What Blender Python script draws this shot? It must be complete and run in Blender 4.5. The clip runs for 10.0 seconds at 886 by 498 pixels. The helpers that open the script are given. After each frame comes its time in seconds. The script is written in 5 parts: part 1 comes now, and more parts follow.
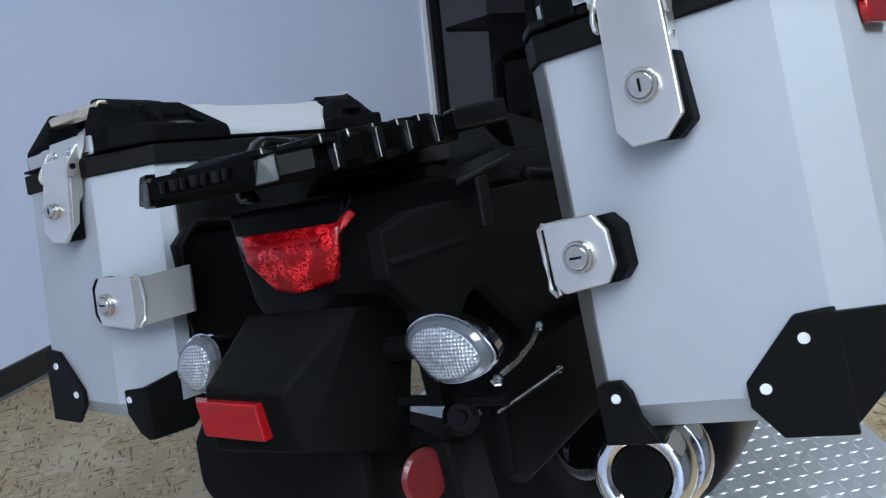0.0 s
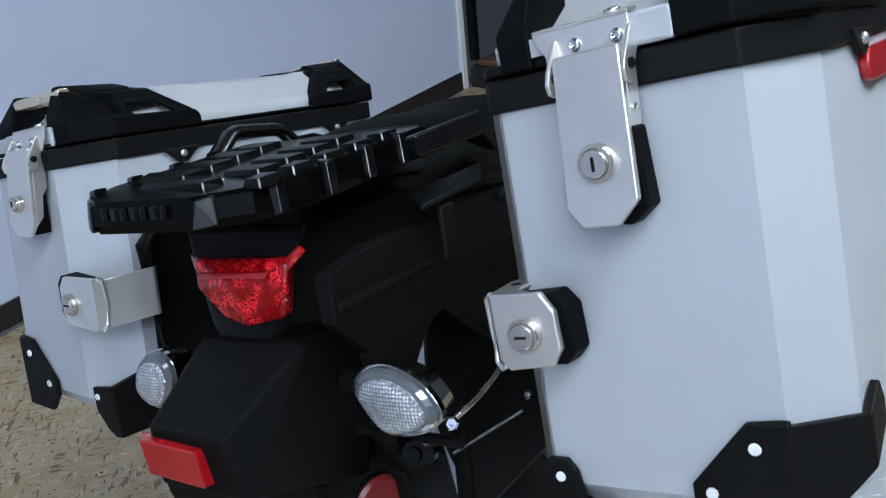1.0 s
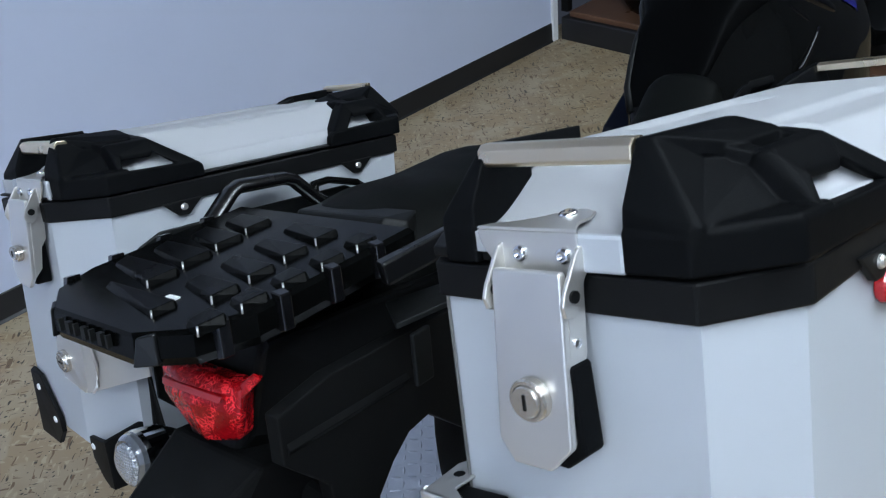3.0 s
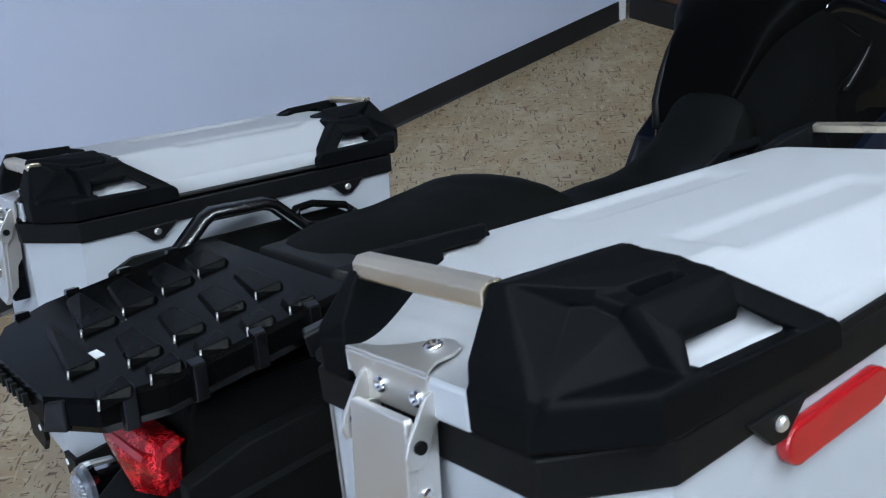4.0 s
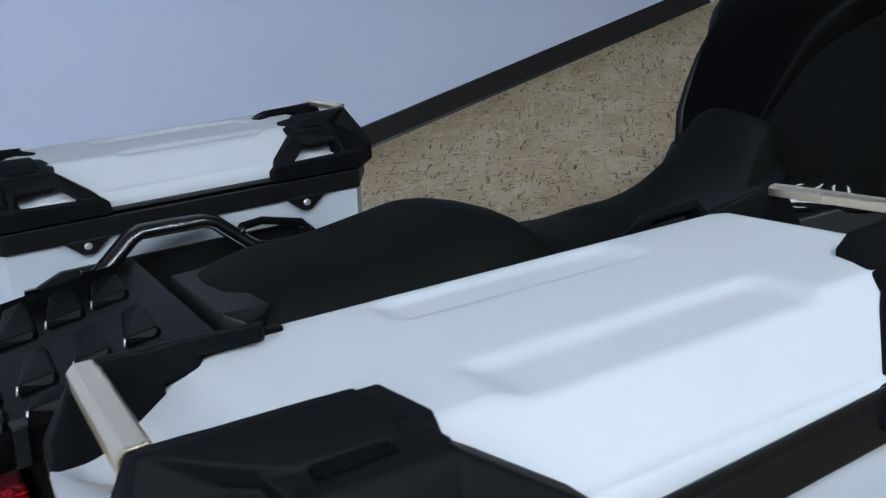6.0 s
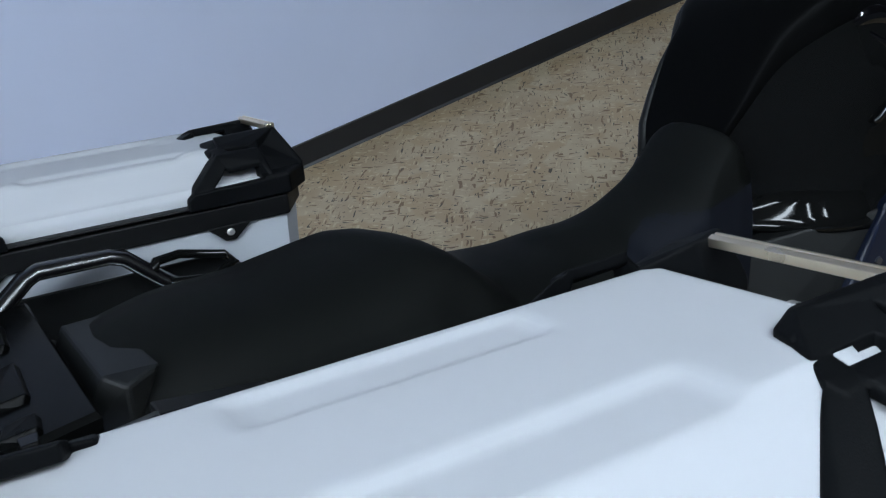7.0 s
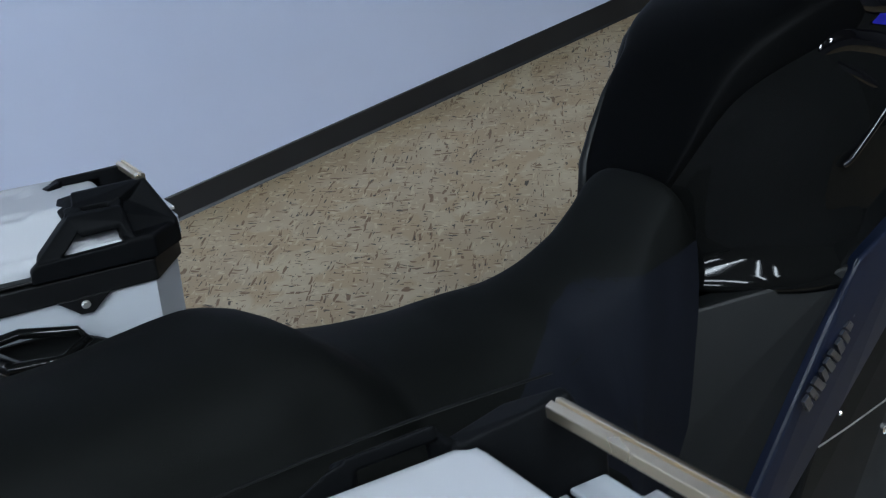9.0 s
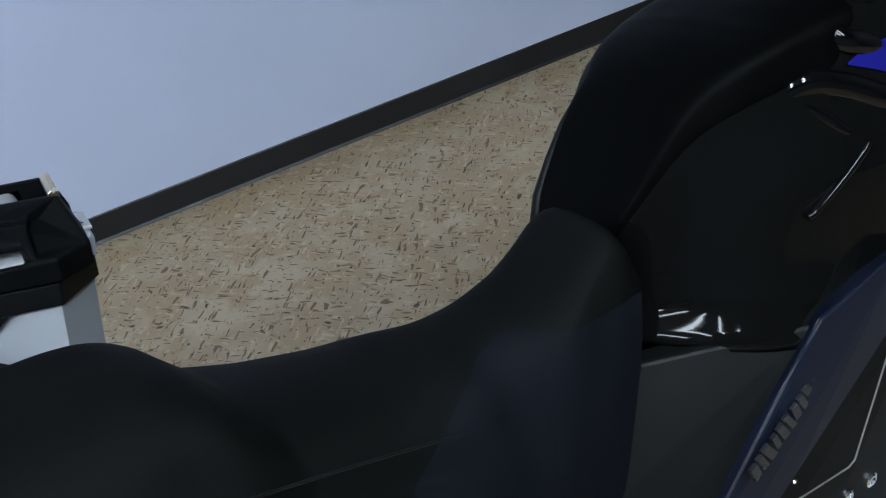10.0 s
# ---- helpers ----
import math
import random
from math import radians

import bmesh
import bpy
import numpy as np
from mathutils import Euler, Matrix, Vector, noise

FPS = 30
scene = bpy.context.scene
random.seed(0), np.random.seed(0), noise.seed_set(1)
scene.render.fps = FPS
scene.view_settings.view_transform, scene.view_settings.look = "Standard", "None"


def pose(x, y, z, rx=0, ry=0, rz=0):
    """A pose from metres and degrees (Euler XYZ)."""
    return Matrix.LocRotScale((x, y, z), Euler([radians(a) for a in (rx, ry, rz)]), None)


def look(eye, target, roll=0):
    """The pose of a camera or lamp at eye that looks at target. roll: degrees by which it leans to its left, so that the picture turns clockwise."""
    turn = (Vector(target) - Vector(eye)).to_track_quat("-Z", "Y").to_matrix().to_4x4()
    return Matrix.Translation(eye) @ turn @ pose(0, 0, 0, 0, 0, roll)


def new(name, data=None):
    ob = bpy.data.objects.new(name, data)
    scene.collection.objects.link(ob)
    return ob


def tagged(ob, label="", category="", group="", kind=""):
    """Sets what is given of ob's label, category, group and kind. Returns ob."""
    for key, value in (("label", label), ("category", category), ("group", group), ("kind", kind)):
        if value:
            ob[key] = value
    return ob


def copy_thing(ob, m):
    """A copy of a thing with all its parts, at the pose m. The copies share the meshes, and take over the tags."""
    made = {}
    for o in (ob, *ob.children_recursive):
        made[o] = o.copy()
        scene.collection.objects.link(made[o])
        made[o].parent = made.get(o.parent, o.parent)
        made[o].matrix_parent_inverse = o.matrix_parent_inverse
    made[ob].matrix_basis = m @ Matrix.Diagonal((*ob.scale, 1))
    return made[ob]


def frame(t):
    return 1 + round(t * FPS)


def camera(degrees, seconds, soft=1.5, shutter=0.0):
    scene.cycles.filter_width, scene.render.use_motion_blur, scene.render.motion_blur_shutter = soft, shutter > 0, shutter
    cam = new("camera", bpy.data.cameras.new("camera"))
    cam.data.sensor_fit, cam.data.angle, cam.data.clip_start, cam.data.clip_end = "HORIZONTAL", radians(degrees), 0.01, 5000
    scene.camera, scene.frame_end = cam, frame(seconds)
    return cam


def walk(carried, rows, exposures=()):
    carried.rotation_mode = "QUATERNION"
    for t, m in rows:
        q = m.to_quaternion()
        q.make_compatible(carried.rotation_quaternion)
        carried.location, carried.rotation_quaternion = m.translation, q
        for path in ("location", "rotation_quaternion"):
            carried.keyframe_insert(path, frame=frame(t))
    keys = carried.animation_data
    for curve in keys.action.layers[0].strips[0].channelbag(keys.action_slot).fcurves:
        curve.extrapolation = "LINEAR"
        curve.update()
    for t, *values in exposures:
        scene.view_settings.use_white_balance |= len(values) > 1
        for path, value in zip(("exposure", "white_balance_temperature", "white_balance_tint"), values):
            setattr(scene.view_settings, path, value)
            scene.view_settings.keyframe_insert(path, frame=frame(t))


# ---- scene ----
cam = camera(56.3, 10.0, 1.2, 0.3)
PATH = [
    (0, (0.0567, 0.0125, 1.1440), (-1.0444, 1.4991, 0.3841), -6.41),
    (0.5, (0.0662, 0.0808, 1.1815), (-1.0446, 1.4999, 0.3140), -6.89),
    (1, (0.0667, 0.1462, 1.2388), (-1.0609, 1.4777, 0.2611), -6.13),
    (1.5, (0.0625, 0.1951, 1.2765), (-1.0901, 1.4657, 0.2482), -5.75),
    (2, (0.0566, 0.2521, 1.3110), (-1.1216, 1.4595, 0.2368), -6.50),
    (2.2, (0.0540, 0.2679, 1.3213), (-1.1391, 1.4548, 0.2408), -6.25),
    (3.3, (0.0589, 0.3923, 1.3719), (-1.2128, 1.4227, 0.2225), -7.53),
    (3.5, (0.0634, 0.4240, 1.3806), (-1.2292, 1.4170, 0.2216), -7.85),
    (4, (0.0756, 0.5057, 1.3981), (-1.2589, 1.4009, 0.2074), -8.27),
    (4.5, (0.0832, 0.5635, 1.4032), (-1.2881, 1.3767, 0.1956), -8.40),
    (5, (0.0969, 0.6194, 1.3943), (-1.3131, 1.3382, 0.1715), -9.75),
    (5.2, (0.0955, 0.6399, 1.3877), (-1.3285, 1.3352, 0.1676), -9.67),
    (6.3, (0.0688, 0.7579, 1.3700), (-1.3777, 1.3999, 0.1470), -11.13),
    (6.5, (0.0585, 0.7771, 1.3633), (-1.3804, 1.4231, 0.1336), -11.33),
    (7, (0.0329, 0.8319, 1.3507), (-1.3973, 1.4854, 0.1148), -11.33),
    (7.5, (0.0114, 0.8741, 1.3425), (-1.4147, 1.5355, 0.1061), -11.52),
    (8, (-0.0084, 0.9219, 1.3323), (-1.4279, 1.5753, 0.0841), -12.27),
    (8.5, (-0.0252, 0.9662, 1.3216), (-1.4446, 1.5967, 0.0615), -12.75),
    (9, (-0.0399, 1.0249, 1.3151), (-1.4740, 1.6266, 0.0576), -12.63),
    (9.5, (-0.0521, 1.0821, 1.3091), (-1.5008, 1.6623, 0.0581), -12.26),
    (10, (-0.0577, 1.1461, 1.2974), (-1.5127, 1.6913, 0.0381), -11.19),
]
walk(cam, [(t, look(eye, target, roll)) for t, eye, target, roll in PATH])

# ---------------------------------------------------------------- the room's measures
WALL_X, CORNER_Y, CEIL = -2.190, 3.073, 2.9
EAST, SOUTH = 3.2, -2.6
BASE_H = 0.083

# frames of reference: the luggage (P) and the motorcycle's body inside it
AX_R, AX_F, AX_U = (0.9536, 0.0206, 0.3003), (0.0467, 0.9754, -0.2154), (-0.2974, 0.2194, 0.9292)
P = Matrix(((AX_R[0], AX_F[0], AX_U[0], -0.572), (AX_R[1], AX_F[1], AX_U[1], 0.7276), (AX_R[2], AX_F[2], AX_U[2], 0.9201), (0, 0, 0, 1)))
P_RIGHT = P @ pose(0.297, -0.097, -0.004, -0.4, 0, 0)
P_LEFT = P @ pose(-0.250, -0.158, 0.032, 0, 2.0, 0)
BODY = P @ pose(-0.0309, 0.023, -0.0038, -0.48, 4.19, 7.73)

# ---------------------------------------------------------------- world and lights
world = bpy.data.worlds.new("world")
scene.world = world
world.use_nodes = True
world.node_tree.nodes["Background"].inputs[0].default_value = (0.55, 0.65, 0.9, 1)
world.node_tree.nodes["Background"].inputs[1].default_value = 0.05
scene.view_settings.exposure = 0.0


# ---------------------------------------------------------------- materials
def nodes_of(name):
    m = bpy.data.materials.new(name)
    m.use_nodes = True
    nt = m.node_tree
    return m, nt, nt.nodes["Principled BSDF"]


def link(nt, a, b):
    nt.links.new(a, b)


def surface(name, base, rough, metal=0.0, vary=0.12, scale=12.0, grain=900.0, bump=0.05, rough_vary=0.1, coat=0.0, spec=0.5, obj=True):
    """A painted, plastic or metal surface with two scales of variation."""
    m, nt, b = nodes_of(name)
    co = nt.nodes.new("ShaderNodeTexCoord")
    out = co.outputs["Object"]
    big = nt.nodes.new("ShaderNodeTexNoise")
    big.inputs["Scale"].default_value, big.inputs["Detail"].default_value = scale, 5
    fine = nt.nodes.new("ShaderNodeTexNoise")
    fine.inputs["Scale"].default_value, fine.inputs["Detail"].default_value = grain, 2
    link(nt, out, big.inputs["Vector"])
    link(nt, out, fine.inputs["Vector"])
    mix = nt.nodes.new("ShaderNodeMix")
    mix.data_type = "RGBA"
    mix.inputs["A"].default_value = (*[c * (1 - vary) for c in base], 1)
    mix.inputs["B"].default_value = (*[min(1, c * (1 + vary)) for c in base], 1)
    link(nt, big.outputs["Fac"], mix.inputs["Factor"])
    link(nt, mix.outputs["Result"], b.inputs["Base Color"])
    rr = nt.nodes.new("ShaderNodeMapRange")
    rr.inputs["To Min"].default_value, rr.inputs["To Max"].default_value = max(0.02, rough - rough_vary), min(1, rough + rough_vary)
    link(nt, big.outputs["Fac"], rr.inputs["Value"])
    link(nt, rr.outputs["Result"], b.inputs["Roughness"])
    b.inputs["Metallic"].default_value = metal
    b.inputs["Coat Weight"].default_value = coat
    b.inputs["Coat Roughness"].default_value = 0.03
    b.inputs["Specular IOR Level"].default_value = spec
    if bump:
        bp = nt.nodes.new("ShaderNodeBump")
        bp.inputs["Strength"].default_value, bp.inputs["Distance"].default_value = bump, 0.001
        link(nt, fine.outputs["Fac"], bp.inputs["Height"])
        link(nt, bp.outputs["Normal"], b.inputs["Normal"])
    return m


def emitter(name, colour, strength):
    m, nt, b = nodes_of(name)
    b.inputs["Base Color"].default_value = (0.8, 0.8, 0.8, 1)
    b.inputs["Emission Color"].default_value = (*colour, 1)
    b.inputs["Emission Strength"].default_value = strength
    return m


def floor_material():
    """Tan sheet vinyl with short dark and light dashes laid crosswise."""
    m, nt, b = nodes_of("vinyl_floor")
    co = nt.nodes.new("ShaderNodeTexCoord")
    big = nt.nodes.new("ShaderNodeTexNoise")
    big.inputs["Scale"].default_value, big.inputs["Detail"].default_value = 5, 5
    link(nt, co.outputs["Object"], big.inputs["Vector"])
    ramp = nt.nodes.new("ShaderNodeValToRGB")
    ramp.color_ramp.elements[0].position, ramp.color_ramp.elements[0].color = 0.34, (0.318, 0.232, 0.140, 1)
    ramp.color_ramp.elements[1].position, ramp.color_ramp.elements[1].color = 0.66, (0.420, 0.340, 0.226, 1)
    link(nt, big.outputs["Fac"], ramp.inputs["Fac"])
    last = ramp.outputs["Color"]
    # turned and slightly bent coordinates, and a weave that turns the dashes from patch to patch
    turned = nt.nodes.new("ShaderNodeMapping")
    turned.inputs["Rotation"].default_value = (0, 0, radians(-50))
    link(nt, co.outputs["Object"], turned.inputs["Vector"])
    bend = nt.nodes.new("ShaderNodeTexNoise")
    bend.inputs["Scale"].default_value, bend.inputs["Detail"].default_value = 16, 2
    link(nt, co.outputs["Object"], bend.inputs["Vector"])
    warp = nt.nodes.new("ShaderNodeMix")
    warp.data_type, warp.blend_type = "RGBA", "LINEAR_LIGHT"
    warp.inputs["Factor"].default_value = 0.012
    link(nt, turned.outputs["Vector"], warp.inputs["A"])
    link(nt, bend.outputs["Color"], warp.inputs["B"])
    weave = nt.nodes.new("ShaderNodeTexChecker")
    weave.inputs["Color1"].default_value, weave.inputs["Color2"].default_value, weave.inputs["Scale"].default_value = (0, 0, 0, 1), (1, 1, 1, 1), 25
    link(nt, warp.outputs["Result"], weave.inputs["Vector"])
    other = nt.nodes.new("ShaderNodeMath")
    other.operation, other.inputs[0].default_value = "SUBTRACT", 1.0
    link(nt, weave.outputs["Fac"], other.inputs[1])
    along, across = weave.outputs["Fac"], other.outputs["Value"]
    dashes = (((8, 10, 1), 0.53, (0.345, 0.252, 0.148), 2.2, None), ((24, 90, 1), 0.62, (0.450, 0.362, 0.235), 9.1, along), ((90, 24, 1), 0.62, (0.445, 0.355, 0.225), 5.3, across),
              ((17, 100, 1), 0.63, (0.150, 0.088, 0.043), 0.0, along), ((100, 17, 1), 0.63, (0.150, 0.088, 0.043), 3.7, across), ((26, 125, 1), 0.67, (0.045, 0.034, 0.020), 6.1, along), ((125, 26, 1), 0.67, (0.045, 0.034, 0.020), 8.3, across), ((85, 95, 1), 0.70, (0.022, 0.017, 0.01), 7.9, None))
    for size, cut, colour, shift, where in dashes:
        mp = nt.nodes.new("ShaderNodeMapping")
        mp.inputs["Scale"].default_value, mp.inputs["Location"].default_value = size, (shift, shift * 1.7, shift)
        link(nt, warp.outputs["Result"], mp.inputs["Vector"])
        n = nt.nodes.new("ShaderNodeTexNoise")
        n.inputs["Scale"].default_value, n.inputs["Detail"].default_value = 1.0, 1.5
        link(nt, mp.outputs["Vector"], n.inputs["Vector"])
        edge = nt.nodes.new("ShaderNodeMapRange")
        edge.inputs["From Min"].default_value, edge.inputs["From Max"].default_value = cut - 0.02, cut + 0.03
        link(nt, n.outputs["Fac"], edge.inputs["Value"])
        strength = edge.outputs["Result"]
        if where:
            masked = nt.nodes.new("ShaderNodeMath")
            masked.operation = "MULTIPLY"
            link(nt, strength, masked.inputs[0])
            link(nt, where, masked.inputs[1])
            strength = masked.outputs["Value"]
        mix = nt.nodes.new("ShaderNodeMix")
        mix.data_type = "RGBA"
        mix.inputs["B"].default_value = (*colour, 1)
        link(nt, strength, mix.inputs["Factor"])
        link(nt, last, mix.inputs["A"])
        last = mix.outputs["Result"]
    link(nt, last, b.inputs["Base Color"])
    b.inputs["Roughness"].default_value = 0.42
    bp = nt.nodes.new("ShaderNodeBump")
    bp.inputs["Strength"].default_value, bp.inputs["Distance"].default_value = 0.15, 0.002
    link(nt, big.outputs["Fac"], bp.inputs["Height"])
    link(nt, bp.outputs["Normal"], b.inputs["Normal"])
    return m


def red_lens_material():
    """Deep red plastic, the sparkle of its prism edges painted in bright red."""
    m, nt, b = nodes_of("red_lens")
    co = nt.nodes.new("ShaderNodeTexCoord")
    bend = nt.nodes.new("ShaderNodeTexNoise")
    bend.inputs["Scale"].default_value, bend.inputs["Detail"].default_value = 60, 2
    link(nt, co.outputs["Object"], bend.inputs["Vector"])
    warp = nt.nodes.new("ShaderNodeMix")
    warp.data_type = "RGBA"
    warp.inputs["Factor"].default_value = 0.05
    link(nt, co.outputs["Object"], warp.inputs["A"])
    link(nt, bend.outputs["Color"], warp.inputs["B"])
    v = nt.nodes.new("ShaderNodeTexVoronoi")
    v.feature = "DISTANCE_TO_EDGE"
    v.inputs["Scale"].default_value = 135
    link(nt, warp.outputs["Result"], v.inputs["Vector"])
    thick = nt.nodes.new("ShaderNodeMath")
    thick.operation = "MULTIPLY_ADD"
    thick.inputs[1].default_value, thick.inputs[2].default_value = 0.55, -0.20
    link(nt, bend.outputs["Fac"], thick.inputs[0])
    add = nt.nodes.new("ShaderNodeMath")
    link(nt, v.outputs["Distance"], add.inputs[0])
    link(nt, thick.outputs["Value"], add.inputs[1])
    ramp = nt.nodes.new("ShaderNodeValToRGB")
    ramp.color_ramp.elements[0].position, ramp.color_ramp.elements[0].color = 0.06, (0.80, 0.022, 0.030, 1)
    ramp.color_ramp.elements[1].position, ramp.color_ramp.elements[1].color = 0.16, (0.20, 0.0012, 0.003, 1)
    link(nt, add.outputs["Value"], ramp.inputs["Fac"])
    link(nt, ramp.outputs["Color"], b.inputs["Base Color"])
    b.inputs["Roughness"].default_value = 0.12
    b.inputs["Specular IOR Level"].default_value = 0.25
    b.inputs["Coat Weight"].default_value = 0.15
    bp = nt.nodes.new("ShaderNodeBump")
    bp.inputs["Strength"].default_value, bp.inputs["Distance"].default_value = 0.35, 0.002
    link(nt, v.outputs["Distance"], bp.inputs["Height"])
    link(nt, bp.outputs["Normal"], b.inputs["Normal"])
    return m


def clear_lens_material():
    """Clear plastic over a silver reflector, with a honeycomb relief."""
    m, nt, b = nodes_of("clear_lens")
    co = nt.nodes.new("ShaderNodeTexCoord")
    v = nt.nodes.new("ShaderNodeTexVoronoi")
    v.inputs["Scale"].default_value, v.inputs["Randomness"].default_value = 290, 0.12
    link(nt, co.outputs["Object"], v.inputs["Vector"])
    ramp = nt.nodes.new("ShaderNodeValToRGB")
    ramp.color_ramp.elements[0].color = (0.85, 0.88, 0.92, 1)
    ramp.color_ramp.elements[1].position, ramp.color_ramp.elements[1].color = 0.7, (0.28, 0.30, 0.34, 1)
    link(nt, v.outputs["Distance"], ramp.inputs["Fac"])
    link(nt, ramp.outputs["Color"], b.inputs["Base Color"])
    b.inputs["Metallic"].default_value = 0.55
    b.inputs["Roughness"].default_value = 0.22
    b.inputs["Coat Weight"].default_value = 1.0
    bp = nt.nodes.new("ShaderNodeBump")
    bp.inputs["Strength"].default_value, bp.inputs["Distance"].default_value = 0.8, 0.003
    link(nt, v.outputs["Distance"], bp.inputs["Height"])
    link(nt, bp.outputs["Normal"], b.inputs["Normal"])
    return m


M_WALL = surface("wall_paint", (0.590, 0.648, 0.822), 0.55, vary=0.05, scale=2.0, grain=260, bump=0.12)
# ceiling and east wall are out of view, darkened to keep gloss reflections low
M_CEIL = surface("ceiling_paint", (0.22, 0.22, 0.23), 0.8, vary=0.04, scale=3)
M_GREYW = surface("grey_wall_paint", (0.16, 0.165, 0.18), 0.7, vary=0.08, scale=2)
M_BASE = surface("vinyl_baseboard", (0.011, 0.0115, 0.0135), 0.45, vary=0.25, scale=9, grain=300)
M_FLOOR = floor_material()
M_ALU = surface("brushed_aluminium", (0.425, 0.450, 0.488), 0.55, metal=0.2, vary=0.03, scale=7, grain=1400, bump=0.05, rough_vary=0.05)
# same aluminium as the box, darker and warmer to offset the lamps' light
M_LID = surface("dimmed_lid_aluminium", (0.378, 0.386, 0.406), 0.6, metal=0.06, vary=0.03, scale=7, grain=1400, bump=0.05, rough_vary=0.05, spec=0.2)
# darker copy of the box aluminium for the chamfer's shaded face
M_ALU_DARK = surface("shaded_aluminium", (0.27, 0.265, 0.26), 0.5, metal=0.7, vary=0.06, scale=9)
M_STEEL = surface("stainless_steel", (0.74, 0.72, 0.69), 0.33, metal=0.85, vary=0.05, scale=25, grain=700, bump=0.06)
M_CHROME = surface("chrome", (0.85, 0.85, 0.86), 0.07, metal=1.0, vary=0.02, bump=0.0, rough_vary=0.03)
M_LOCK = surface("satin_lock_steel", (0.52, 0.49, 0.46), 0.25, metal=0.8, vary=0.06, scale=40)
M_BAR = surface("satin_handle_tube", (0.86, 0.73, 0.54), 0.3, metal=1.0, vary=0.04, scale=30)
M_CAP = surface("moulded_black_plastic", (0.0036, 0.0039, 0.0044), 0.48, vary=0.2, scale=20, grain=1100, bump=0.14, spec=0.032)
M_RIM = surface("black_lid_seal", (0.004, 0.0042, 0.0046), 0.5, vary=0.2, scale=30, grain=900, bump=0.08, spec=0.14)
M_BLACK = surface("black_frame_paint", (0.0062, 0.0064, 0.0066), 0.42, vary=0.25, scale=20, spec=0.07)
M_GLOSS = surface("gloss_black_paint", (0.0032, 0.0034, 0.0034), 0.045, vary=0.1, scale=6, bump=0.0, rough_vary=0.015, spec=0.13)
M_RACK = surface("satin_black_rack", (0.0014, 0.0015, 0.0015), 0.22, vary=0.2, scale=25, grain=500, bump=0.04, rough_vary=0.05, spec=0.05)
M_SEAT = surface("black_seat_vinyl", (0.0030, 0.0034, 0.0032), 0.62, vary=0.12, scale=14, grain=1300, bump=0.3, spec=0.06)
# bluish sheen of the seat's side put into the base colour
M_FLANK = surface("smooth_seat_flank", (0.0048, 0.0057, 0.0086), 0.62, vary=0.10, scale=9, grain=1000, bump=0.08, spec=0.05)
M_BLOCK = surface("matt_rack_top", (0.0015, 0.0016, 0.0016), 0.3, vary=0.2, scale=25, grain=700, bump=0.08, spec=0.045)
M_LACQ = surface("black_lacquer", (0.0015, 0.0015, 0.002), 0.04, vary=0.1, scale=8, bump=0.0, rough_vary=0.015, spec=0.4)
M_POLISH = surface("polished_black_edge", (0.003, 0.003, 0.0035), 0.16, vary=0.1, scale=40, bump=0.0, spec=0.5)
M_RAIL = surface("satin_black_rail", (0.0035, 0.0037, 0.0042), 0.3, vary=0.15, scale=20, bump=0.05, spec=0.4)
M_LOOP = surface("satin_black_loop", (0.003, 0.003, 0.0035), 0.24, vary=0.15, scale=20, bump=0.03, spec=0.9)
M_MATT = surface("matt_black_cover", (0.0054, 0.0056, 0.0058), 0.5, vary=0.15, scale=14, grain=1000, bump=0.1, spec=0.05)
M_COVER = surface("satin_black_cover", (0.0056, 0.0058, 0.0060), 0.5, vary=0.12, scale=14, grain=1000, bump=0.05, spec=0.035)
# matte copy of the tank's black, added to hide lamp reflections
M_TANK_MATTE = surface("tank_matte_black", (0.0014, 0.0015, 0.0016), 0.45, vary=0.12, scale=14, grain=1000, bump=0.05, spec=0.025)
M_SIDE = surface("grey_black_panel", (0.0040, 0.0045, 0.0046), 0.5, vary=0.1, scale=14, grain=1000, bump=0.1, spec=0.2)
M_BLUE = surface("dark_blue_paint", (0.0035, 0.0065, 0.017), 0.4, vary=0.15, scale=10, spec=0.35)
M_MARK = surface("grey_lettering", (0.016, 0.018, 0.024), 0.3, vary=0.3, scale=60, spec=0.5)
M_BLUEGR = surface("blue_graphic", (0.009, 0.009, 0.17), 0.15, vary=0.05, coat=0.8)
M_RUBBER = surface("tyre_rubber", (0.006, 0.006, 0.006), 0.75, vary=0.2, scale=30, spec=0.1)
M_RED = red_lens_material()
M_DRED = surface("dark_red_lens", (0.15, 0.006, 0.010), 0.3, vary=0.2, coat=0.2)
M_REFL = surface("red_reflector_plastic", (0.30, 0.005, 0.008), 0.22, vary=0.15, scale=40, grain=500, bump=0.25, coat=0.35)
M_LENS = clear_lens_material()
M_CLEAR = surface("clear_lens_plastic", (0.13, 0.14, 0.16), 0.12, metal=0.4, vary=0.25, scale=60, coat=1.0)
M_PLATE = surface("aluminium_tread_plate", (0.72, 0.74, 0.78), 0.36, metal=0.7, vary=0.1, scale=10)
M_WHITE = surface("white_trim_paint", (0.82, 0.83, 0.85), 0.4, vary=0.03)
M_WOOD = surface("varnished_wood", (0.12, 0.060, 0.035), 0.3, vary=0.3, scale=8)
M_LAMP = emitter("lamp_diffuser", (0.760, 0.888, 1.0), 60.0)
M_FAR = surface("dark_showroom_wall", (0.035, 0.035, 0.04), 0.6, vary=0.2, scale=2)


